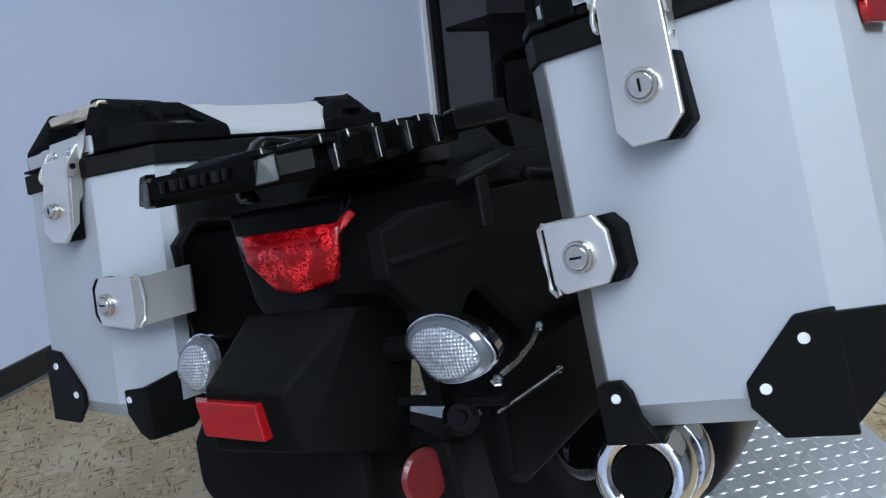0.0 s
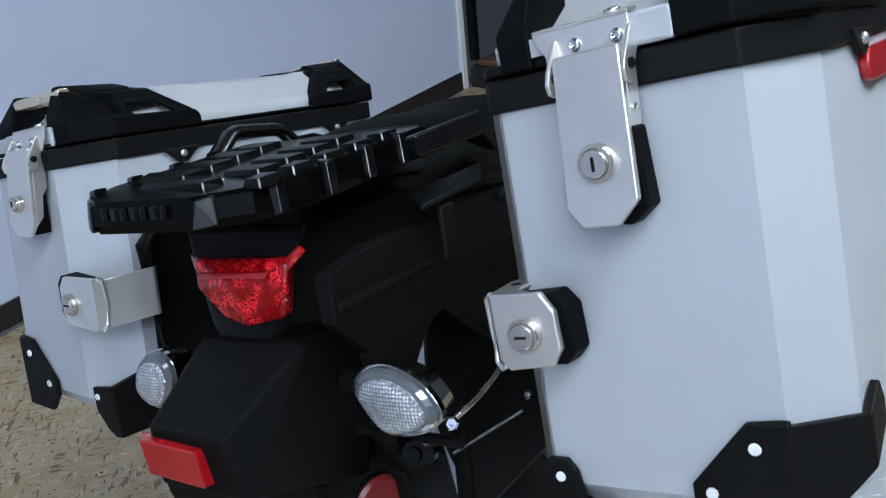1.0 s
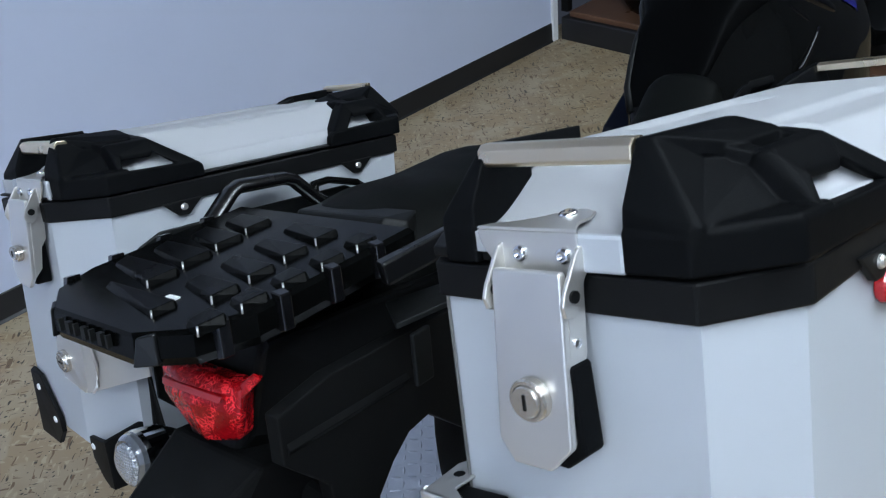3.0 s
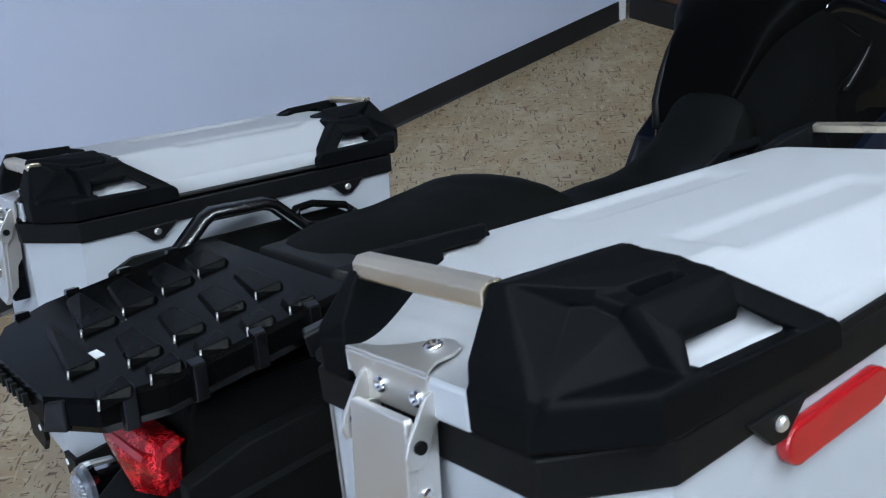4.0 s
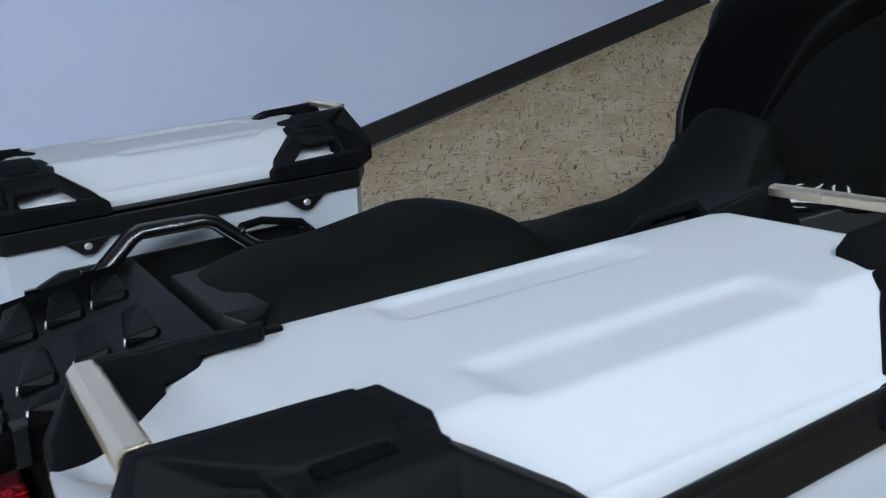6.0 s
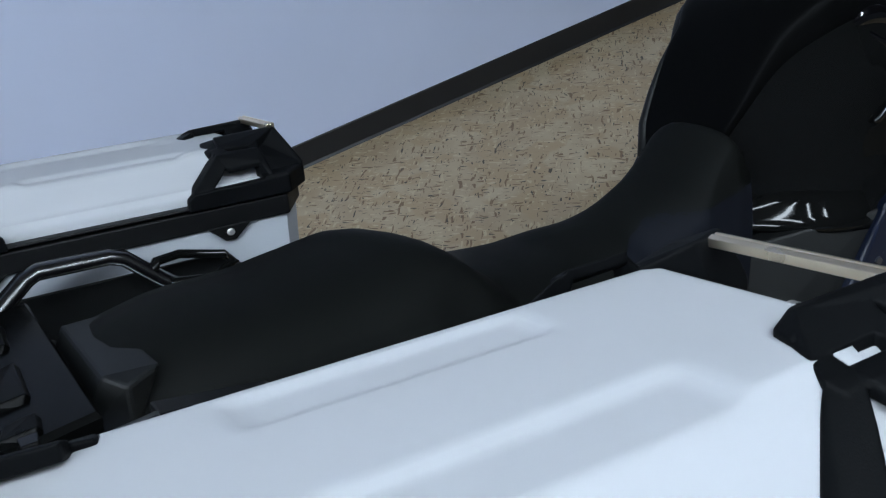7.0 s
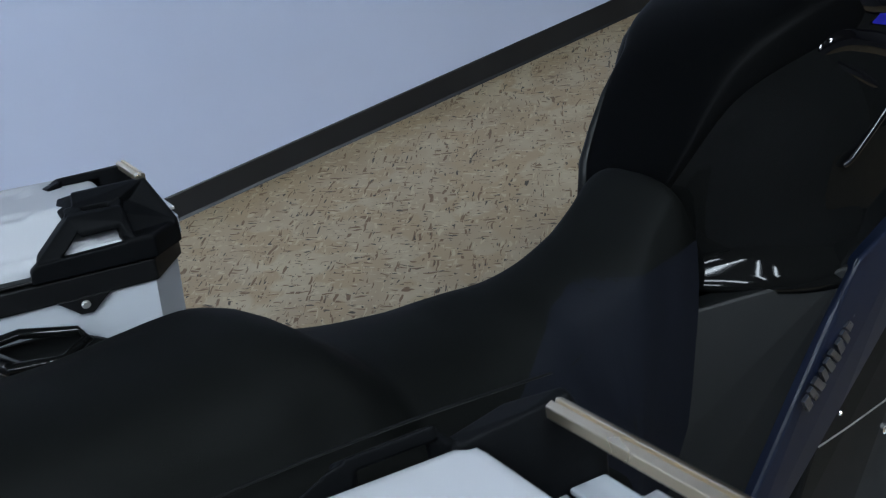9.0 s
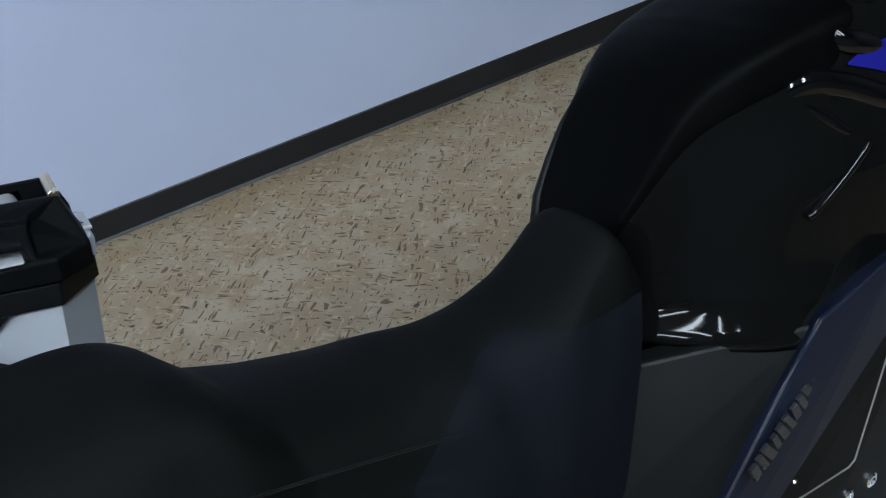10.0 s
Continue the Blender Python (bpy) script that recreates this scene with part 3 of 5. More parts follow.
        # lower tongue before the step
        if s < 0 or not flip_x:
            hull(thick([(0.148, 0.110, 0.0815), (0.180, 0.110, 0.0735), (0.139, 0.130, 0.0770), (0.168, 0.140, 0.0715), (0.185, 0.134, 0.0700)], 0.010), 0.0018, bm)
        # web that closes the cap towards the lid
        if s > 0 and flip_x:
            hull([(0.030, 0.060, 0.0835), (0.0445, 0.076, 0.0820), (0.028, 0.088, 0.0780), (0.0445, 0.060, 0.0840), (0.0445, 0.060, 0.064), (0.020, 0.060, 0.060), (0.020, 0.090, 0.060), (0.0445, 0.078, 0.066)], 0.001, bm)
        # grip bar over the hand hole
        hull(thick([(0.1890, 0.068, 0.0690), (0.1985, 0.067, 0.0700), (0.1895, 0.130, 0.0715), (0.2010, 0.134, 0.0690), (0.2140, 0.074, 0.0560), (0.2120, 0.124, 0.0540)], 0.0075), 0.0022, bm)
        # bridges at both ends of the slit
        hull(thick([(0.178, 0.060, 0.0735), (0.192, 0.066, 0.0680), (0.178, 0.078, 0.0735), (0.192, 0.078, 0.0690)], 0.009), 0.0012, bm)
        hull(thick([(0.176, 0.112, 0.0755), (0.192, 0.112, 0.0715), (0.176, 0.130, 0.0735), (0.194, 0.134, 0.0700)], 0.010), 0.0015, bm)
        # rear post
        hull(q([(0.188, 0.064, 0.0600), (0.192, 0.065, 0.0690), (0.1995, 0.067, 0.0695), (0.2145, 0.068, 0.0545), (0.2245, 0.064, 0.0400), (0.2270, 0.066, 0.0360), (0.2170, 0.076, 0.0540), (0.2250, 0.070, 0.0380), (0.190, 0.080, 0.058), (0.196, 0.080, 0.064), (0.208, 0.078, 0.030), (0.198, 0.062, 0.040)]), 0.0018, bm)
        # front post and shoulder
        hull(q([(0.2010, 0.131, 0.0690), (0.184, 0.128, 0.0710), (0.2120, 0.124, 0.0540), (0.2180, 0.143, 0.0400), (0.2160, 0.172, 0.0400), (0.2100, 0.150, 0.0560), (0.186, 0.142, 0.0620), (0.2270, 0.152, 0.0355), (0.2270, 0.182, 0.0340), (0.2060, 0.176, 0.0400), (0.196, 0.150, 0.045), (0.2145, 0.185, 0.0200), (0.205, 0.135, 0.050)]), 0.0020, bm)
        # lower side rail with its front end
        hull(q([(x, y, z) for x in (0.2175, 0.2285) for y, z in ((0.070, 0.013), (0.070, 0.0370), (0.150, 0.0355), (0.182, 0.0340), (0.190, 0.028), (0.192, 0.013))]), 0.0018, bm)
        return bm

    def front_inner_cap():
        def f(pts):
            return [(x, PL - y, z) for x, y, z in pts]
        bm = hull(f([(x, y, z) for z in (0.013, 0.05) for x, y in ((-0.008, 0.010), (0.034, -0.008), (0.034, 0.030), (-0.008, 0.070), (0.004, 0.070))] + [(0.030, 0.010, 0.086), (0.022, 0.008, 0.086), (0.030, 0.034, 0.084), (0.002, 0.030, 0.076), (0.000, 0.066, 0.066), (0.010, 0.066, 0.067)]), 0.002)
        hull(f([(-0.008, 0.05, 0.013), (-0.008, 0.18, 0.013), (-0.002, 0.05, 0.013), (-0.002, 0.18, 0.013), (-0.008, 0.05, 0.045), (-0.008, 0.175, 0.040), (0.000, 0.05, 0.050), (0.000, 0.175, 0.046)]), 0.0015, bm)
        hull(f([(-0.006, 0.058, 0.045), (0.010, 0.058, 0.066), (-0.006, 0.070, 0.045), (0.010, 0.068, 0.068), (-0.003, 0.074, 0.074), (0.010, 0.074, 0.082), (0.002, 0.060, 0.064)]), 0.0015, bm)
        hull(f([(-0.005, 0.072, 0.074), (0.011, 0.072, 0.083), (-0.005, 0.122, 0.072), (0.011, 0.120, 0.082), (-0.004, 0.072, 0.066), (0.010, 0.072, 0.074), (-0.004, 0.122, 0.064), (0.010, 0.120, 0.074)]), 0.0015, bm)
        hull(f([(-0.006, 0.108, 0.045), (-0.005, 0.112, 0.073), (0.011, 0.114, 0.081), (-0.006, 0.165, 0.045), (0.004, 0.160, 0.056), (0.010, 0.128, 0.078), (0.006, 0.118, 0.055)]), 0.0015, bm)
        return bm

    def front_outer_cap():
        def thick(pts, d):
            return pts + [(x, y, z - d) for x, y, z in pts]
        # band round the corner
        bm = hull([(x, y, z) for z, g in ((0.013, 0.0), (0.036, 0.0), (0.040, 0.0025)) for x, y in ((0.150, 0.541 - g), (0.190 - g, 0.541 - g), (0.2285 - g, 0.497), (0.2285 - g, 0.462), (0.150, 0.462))], 0.0018)
        # front wedge
        hull([(0.150, 0.541, 0.014), (0.190, 0.541, 0.014), (0.1450, 0.538, 0.050), (0.1445, 0.513, 0.0860), (0.158, 0.5150, 0.0860), (0.1915, 0.539, 0.0430), (0.1905, 0.5405, 0.0385), (0.170, 0.486, 0.0730), (0.1430, 0.480, 0.0845), (0.157, 0.478, 0.0810), (0.148, 0.480, 0.014), (0.200, 0.510, 0.014), (0.196, 0.536, 0.040)], 0.0010, bm)
        # pocket floor
        hull([(0.170, 0.486, 0.0715), (0.190, 0.476, 0.0590), (0.211, 0.464, 0.0380), (0.194, 0.539, 0.0405), (0.211, 0.464, 0.020), (0.192, 0.530, 0.020), (0.155, 0.480, 0.020)], 0.0008, bm)
        # top plate and the facet that falls from it to the slit
        hull(thick([(0.1445, 0.513, 0.0860), (0.158, 0.514, 0.0858), (0.1395, 0.4400, 0.0825), (0.1465, 0.4360, 0.0840), (0.1575, 0.4770, 0.0812)], 0.009), 0.0010, bm)
        hull(thick([(0.1465, 0.4365, 0.0838), (0.1520, 0.4280, 0.0765), (0.1690, 0.4175, 0.0705), (0.1575, 0.4770, 0.0810), (0.1716, 0.4740, 0.0730), (0.1716, 0.4280, 0.0710)], 0.008), 0.0008, bm)
        # its end wall, with the pointed toe on the lid
        hull([(0.1395, 0.4395, 0.0820), (0.1470, 0.4365, 0.0830), (0.1405, 0.4275, 0.0745), (0.1405, 0.4275, 0.0690), (0.1545, 0.4225, 0.0735), (0.1545, 0.4225, 0.0670), (0.1525, 0.4285, 0.0770), (0.165, 0.440, 0.066), (0.145, 0.455, 0.066)], 0.0006, bm)
        # bridges at both ends of the slit
        hull(thick([(0.152, 0.4240, 0.0730), (0.167, 0.4165, 0.0712), (0.182, 0.4080, 0.0660), (0.168, 0.4285, 0.0715), (0.190, 0.4280, 0.0645), (0.192, 0.4120, 0.0620)], 0.010), 0.0010, bm)
        hull(thick([(0.168, 0.4600, 0.0735), (0.170, 0.4760, 0.0740), (0.192, 0.4600, 0.0660), (0.194, 0.4760, 0.0640)], 0.010), 0.0010, bm)
        # grip bar
        hull(thick([(0.1786, 0.4250, 0.0665), (0.1786, 0.4640, 0.0677), (0.1930, 0.4240, 0.0655), (0.1930, 0.4670, 0.0662), (0.2085, 0.4300, 0.0555), (0.2085, 0.4620, 0.0560)], 0.0075), 0.0020, bm)
        # posts at both ends of the hand hole
        hull([(0.188, 0.476, 0.0600), (0.192, 0.475, 0.0660), (0.1995, 0.473, 0.0650), (0.2120, 0.472, 0.0545), (0.2245, 0.476, 0.0400), (0.2270, 0.474, 0.0360), (0.2120, 0.464, 0.0540), (0.2250, 0.470, 0.0380), (0.190, 0.460, 0.058), (0.208, 0.462, 0.030), (0.198, 0.478, 0.040)], 0.0018, bm)
        hull([(0.190, 0.4260, 0.0645), (0.181, 0.4090, 0.0655), (0.2010, 0.3880, 0.0480), (0.2010, 0.3860, 0.0420), (0.205, 0.4120, 0.0545), (0.2080, 0.4020, 0.0500), (0.2150, 0.3640, 0.0380), (0.2270, 0.3600, 0.0340), (0.2270, 0.3900, 0.0355), (0.2180, 0.4000, 0.0400), (0.2145, 0.3580, 0.0200), (0.185, 0.415, 0.052), (0.210, 0.400, 0.020)], 0.0012, bm)
        # lower side rail
        hull([(x, y, z) for x in (0.2175, 0.2285) for y, z in ((0.470, 0.013), (0.470, 0.0370), (0.390, 0.0355), (0.358, 0.0340), (0.350, 0.028), (0.348, 0.013))], 0.0018, bm)
        return bm

    shapes = {(True, True): front_inner_cap, (False, True): front_outer_cap} if s > 0 else {}
    for fx in (False, True):
        for fy in (False, True):
            add("corner_cap", moulded(shapes[fx, fy]() if (fx, fy) in shapes else cap(fx, fy), 0.0010, 2), M_CAP, lid, "angular black plastic corner guard with a hand hole", True)
    for y in (0.024, PL - 0.025):
        yb = y + (0.005 if y > 0.2 else 0.0)
        if y > 0.2:
            out = [(yb - 0.0050, 0.0775), (yb + 0.0050, 0.0775), (yb + 0.0050, 0.0852), (yb + 0.0014, 0.0862), (yb + 0.0006, 0.0838), (yb - 0.0006, 0.0838), (yb - 0.0012, 0.0858), (yb - 0.0050, 0.0838)]
            bar = prism(out, 0.030 if s > 0 else 0.058, 0.156, "x", 0.0005)
        else:
            out = [(yb - 0.0078, 0.0735), (yb - 0.0050, 0.0710), (yb + 0.0050, 0.0710), (yb + 0.0078, 0.0735), (yb + 0.0078, 0.0830), (yb + 0.0050, 0.0858), (yb - 0.0040, 0.0858), (yb - 0.0078, 0.0820)]
            bar = prism(out if s > 0 else [(u, v - 0.008) for u, v in out], 0.040 if s > 0 else 0.047, 0.150, "x", 0.0010)
        add("handle_bar", bar, M_BAR, lid, "satin metal tie-down bar with a groove")
    # tabs with bolts
    inner_x, outer_x = -0.0075 - (inset or 0.008), PW + 0.0025
    tabs = [(inner_x, 0.124, 0.0), (inner_x, 0.395, 0.0), (outer_x, 0.133, 0.010), (outer_x, 0.395, 0.020)] if s > 0 else [(x, y, 0.0) for x in (inner_x, outer_x) for y in (0.124, 0.384)]
    for x, y, up in tabs:
        tab = prism([(y + u, w + up) for u, w in ((-0.026, -0.012), (0.026, -0.012), (0.011, -0.026), (0.006, -0.031), (-0.006, -0.031), (-0.011, -0.026))], x, x + 0.005, "x", 0.001)
        t = add("hinge_tab", tab, M_RIM)
        side = -1 if x < 0 else 1
        add("bolt", lathe([(0.0045, 0), (0.0045, 0.0015), (0.003, 0.003), (0.001, 0.003)], (x if side < 0 else x + 0.005, y, -0.020 + up), (side, 0, 0), 14), M_STEEL, t)
    # rear latch: a slanting lever plate with deep cheeks under a folded mount with two ears
    back = 0.0 if s > 0 else -0.004

    def slant(bm):
        for v in bm.verts:
            v.co.y += 0.10 * (v.co.z + 0.06)
        return bm
    lat = add("latch", slant(prism([(0.0705, 0.014), (0.0720, 0.016), (0.1190, 0.016), (0.1205, 0.014), (0.1235, -0.088), (0.1080, -0.104), (0.0810, -0.104), (0.0700, -0.090)], -0.0240, -0.0185, "y", 0.0016)), M_STEEL, lb="brushed steel over-centre latch plate", dy=back)
    for x in (0.0700, 0.1195):
        side = prism([(-0.0190, 0.012), (-0.0050, 0.010), (-0.0040, -0.036), (-0.0095, -0.050), (-0.0110, -0.080), (-0.0190, -0.090)], x, x + 0.0022, "x")
        add("latch_cheek", slant(side), M_STEEL, lat, dy=back)
    add("latch_base", prism([(0.074, -0.02), (0.124, -0.040), (0.127, -0.094), (0.112, -0.106), (0.080, -0.102)], -0.0190, -0.001, "y", 0.002), M_CAP, lat, "black plastic latch base", dy=back)
    add("lock", lathe([(0.0136, 0), (0.0136, 0.005), (0.0126, 0.0065), (0.0108, 0.0065), (0.0104, 0.0055), (0.0098, 0.0078), (0.0092, 0.0084), (0.0005, 0.0084)], (0.098, -0.0240, -0.060), (0, -1, 0), 28), M_LOCK, lat, "round key lock", False, dy=back)
    add("key_slot", box((0.0970, -0.0330, -0.0650), (0.0990, -0.0323, -0.0550)), M_BLACK, lat, dy=back)
    add("rivet", lathe([(0.003, 0), (0.003, 0.0015), (0.0015, 0.0025), (0.0003, 0.0025)], (0.1217, -0.010, -0.027), (1, 0, 0), 12), M_CHROME, lat, dy=back)
    # latch's upper mount on the lid
    mount = add("latch_mount", hull([(0.0490, -0.0020, 0.0360), (0.1230, -0.0020, 0.0360), (0.0490, 0.0005, 0.0360), (0.1230, 0.0005, 0.0360), (0.0640, -0.0020, 0.0100), (0.1230, -0.0020, 0.0100), (0.0640, 0.0005, 0.0100), (0.1230, 0.0005, 0.0100), (0.0520, -0.0020, 0.0260), (0.0520, 0.0005, 0.0260)], 0.0008), M_STEEL, lb="folded steel latch mount", dy=back)
    flap = prism([(0.0490, -0.0015), (0.1230, -0.0015), (0.1185, 0.0050), (0.1160, 0.0110), (0.1180, 0.0200), (0.1150, 0.0280), (0.1060, 0.0320), (0.0960, 0.0300), (0.0840, 0.0170), (0.0700, 0.0080), (0.0560, 0.0040)], 0.0, 0.0022, "z", 0.0007)
    for v in flap.verts:
        v.co.z += 0.0362 + v.co.y * 0.14
    add("mount_flap", flap, M_STEEL, mount, dy=back)
    for x in (0.082, 0.1135):
        add("screw", lathe([(0.0052, 0), (0.005, 0.002), (0.0035, 0.0032), (0.0025, 0.0032), (0.002, 0.0015), (0.0003, 0.0015)], (x, -0.0020, 0.0225), (0, -1, 0), 16), M_CHROME, mount, smooth=True, dy=back)
    add("screw", lathe([(0.006, 0), (0.0058, 0.002), (0.004, 0.0032), (0.003, 0.0032), (0.0025, 0.0016), (0.0003, 0.0016)], (0.1010, 0.0210, 0.0408), (0, -0.14, 1), 16), M_CHROME, mount, smooth=True, dy=back)
    for x in (0.0655, 0.1225):
        ear = prism([(0.0030, 0.0300), (-0.0050, 0.0275), (-0.0125, 0.0160), (-0.0190, 0.0060), (-0.0220, -0.0020), (-0.0200, -0.0090), (-0.0140, -0.0110), (-0.0085, -0.0070), (-0.0050, 0.0030), (-0.0010, 0.0100), (0.0030, 0.0140)], x, x + 0.0030, "x", 0.0008)
        e = add("latch_ear", ear, M_STEEL, mount, dy=back)
        add("pivot", lathe([(0.0038, 0), (0.0038, 0.0062), (0.0005, 0.0062)], (x - 0.0015, -0.0130, 0.0020), (1, 0, 0), 14), M_BLACK, mount, dy=back)
    # side latch round the inner rear edge
    sx, sy = (0.007, 0.0) if s > 0 else (0.008, 0.0)
    out = [(-0.014, -0.148), (0.030, -0.148), (0.040, -0.163), (0.041, -0.192), (0.032, -0.205), (-0.006, -0.209), (-0.014, -0.200)] if s > 0 else [(-0.034, -0.148), (0.026, -0.148), (0.037, -0.163), (0.038, -0.192), (0.029, -0.207), (-0.026, -0.210), (-0.034, -0.200)]
    sl = add("side_latch", prism(out, -0.030, -0.024, "y", 0.0015), M_STEEL, lb="brushed steel mounting latch with a key lock", dx=sx, dy=sy)
    if s > 0:
        side = prism([(-0.024, -0.152), (-0.006, -0.150), (-0.006, -0.207), (-0.024, -0.210)], -0.016, -0.013, "x", 0.0008)
        add("latch_ledge", prism([(-0.015, -0.029), (0.026, -0.029), (0.016, -0.022), (0.002, -0.014), (0.001, -0.003), (0.000, 0.018), (-0.003, 0.022), (-0.021, 0.020), (-0.023, 0.014)], -0.1505, -0.1480, "z", 0.0008), M_STEEL, sl, "steel ledge with a hole", dx=sx, dy=sy)
        add("ledge_hole", lathe([(0.0042, 0), (0.0042, 0.0004), (0.0003, 0.0004)], (-0.010, 0.002, -0.1479), (0, 0, 1), 16), M_BLACK, sl, dx=sx, dy=sy)
    else:
        side = hull([(x, y + e, z) for x, y in ((-0.033, -0.030), (-0.062, 0.030)) for e in (0.0, 0.0035) for z in (-0.152, -0.209)], 0.0008)
    add("latch_side", side, M_STEEL, sl, "steel strap round the corner", dx=sx, dy=sy)
    add("latch_base", prism([(x - (0.006 if s > 0 and x > 0 else 0.0), z) for x, z in ((-0.010, -0.153), (0.043, -0.150), (0.053, -0.162), (0.054, -0.196), (0.045, -0.206), (-0.010, -0.207))], -0.023, -0.001, "y", 0.002), M_CAP, sl, "black plastic latch base", dx=sx, dy=sy)
    add("lock", lathe([(0.0136, 0), (0.0136, 0.005), (0.0126, 0.0065), (0.0108, 0.0065), (0.0104, 0.0055), (0.0098, 0.0078), (0.0092, 0.0084), (0.0005, 0.0084)], (0.014, -0.030, -0.180), (0, -1, 0), 28), M_LOCK, sl, "round key lock", False, dx=sx, dy=sy)
    add("key_slot", box((0.0090, -0.0390, -0.1810), (0.0190, -0.0383, -0.1790)), M_BLACK, sl, dx=sx, dy=sy)
    add("latch_loop", tube([(x + (0.018 if s > 0 else 0.0), y, z) for x, y, z in ((-0.034, -0.024, -0.149), (-0.040, -0.022, -0.153), (-0.041, -0.020, -0.180), (-0.040, -0.022, -0.204), (-0.034, -0.024, -0.210))], 0.0022, 8), M_STEEL, sl, dx=sx, dy=sy)
    # bottom brackets
    if s > 0:
        br = add("corner_bracket", prism([(-0.004, -0.296), (0.004, -0.290), (0.020, -0.290), (0.027, -0.300), (0.031, -0.322), (0.045, -0.345), (-0.004, -0.345)], -0.007, -0.001, "y", 0.0012), M_BLACK, lb="black steel foot bracket")
        add("bracket_foot", hull([(-0.004, -0.006, -0.345), (0.045, -0.006, -0.345), (-0.004, 0.09, -0.345), (0.03, 0.09, -0.345), (-0.004, -0.006, -0.339), (0.048, -0.006, -0.339), (-0.004, 0.09, -0.3385), (0.03, 0.09, -0.3385)], 0.001), M_BLACK, br)
        add("bolt", lathe([(0.0042, 0), (0.0038, 0.0013), (0.0003, 0.0016)], (0.013, -0.007, -0.305), (0, -1, 0), 16), M_WHITE, br)
    else:
        br = add("corner_bracket", prism([(0.036, -0.292), (0.036, -0.322), (0.018, -0.345), (0.004, -0.352), (-0.007, -0.350), (-0.007, -0.284)], -0.007, -0.001, "y", 0.0012), M_BLACK, lb="wide black steel foot bracket")
        add("bracket_wing", prism([(-0.007, -0.284), (0.075, -0.270), (0.080, -0.330), (0.05, -0.352), (-0.007, -0.350)], -0.008, -0.0015, "x", 0.001), M_BLACK, br)
        add("bolt", lathe([(0.0042, 0), (0.0038, 0.0013), (0.0003, 0.0016)], (0.028, -0.007, -0.303), (0, -1, 0), 16), M_WHITE, br)
    br = add("corner_bracket", hull([(0.120, -0.007, -0.300), (0.163, -0.007, -0.252), (0.192, -0.007, -0.253), (0.120, -0.007, -0.320), (0.140, -0.007, -0.345), (0.192, -0.007, -0.345), (0.120, -0.001, -0.300), (0.163, -0.001, -0.252), (0.192, -0.001, -0.249), (0.120, -0.001, -0.320), (0.140, -0.001, -0.345), (0.192, -0.001, -0.345)], 0.0012), M_BLACK, lb="wide black steel corner bracket")
    add("bracket_wing", hull([(0.190, -0.007, -0.253), (0.228, 0.048, -0.262), (0.190, -0.007, -0.340), (0.228, 0.048, -0.302), (0.188, -0.001, -0.253), (0.222, 0.050, -0.262), (0.188, -0.001, -0.340), (0.222, 0.050, -0.302)], 0.0012), M_BLACK, br)
    add("bracket_wing", hull([(0.2215, 0.046, -0.262), (0.2215, 0.072, -0.246), (0.2215, 0.046, -0.302), (0.2215, 0.080, -0.262), (0.2215, 0.078, -0.280), (0.228, 0.046, -0.262), (0.228, 0.072, -0.246), (0.228, 0.046, -0.302), (0.228, 0.080, -0.262), (0.228, 0.078, -0.280)], 0.0012), M_BLACK, br)
    for x, z in ((0.134, -0.306), (0.168, -0.270)):
        add("bolt", lathe([(0.0045, 0), (0.0041, 0.0014), (0.0003, 0.0017)], (x, -0.007, z), (0, -1, 0), 16), M_WHITE, br)
    # mounting plate on the inner side
    add("mounting_plate", prism([(0.06, -0.06), (0.09, -0.045), (0.36, -0.045), (0.40, -0.07), (0.40, -0.26), (0.36, -0.29), (0.10, -0.29), (0.06, -0.25)], -0.006 - (inset or 0.009), -0.001 - (inset or 0.009), "x", 0.002), M_SIDE, lb="grey-black mounting plate")
    # outer reflector
    pts = []
    for k in range(14):
        a = math.pi * k / 13
        pts.append((0.2285 + 0.0125 * math.sin(a), -0.0235 + 0.0125 * math.cos(a)))
    for k in range(14):
        a = math.pi + math.pi * k / 13
        pts.append((0.151 + 0.0125 * math.sin(a), -0.0290 + 0.0125 * math.cos(a)))
    add("reflector", prism(pts, PW + 0.0005, PW + 0.0085, "x", 0.002), M_REFL, lb="long red plastic reflector")
    return ob


pannier("pannier", P_RIGHT, 1, "satin aluminium motorcycle pannier with black corner guards, red reflector")
pannier("pannier", P_LEFT, -1, "satin aluminium motorcycle pannier with black corner guards, beside the wall", 0.07, 0.496)


# ---------------------------------------------------------------- the motorcycle
bike = thing("motorcycle", BODY, "black adventure touring motorcycle leaning on its stand", "motorcycle")

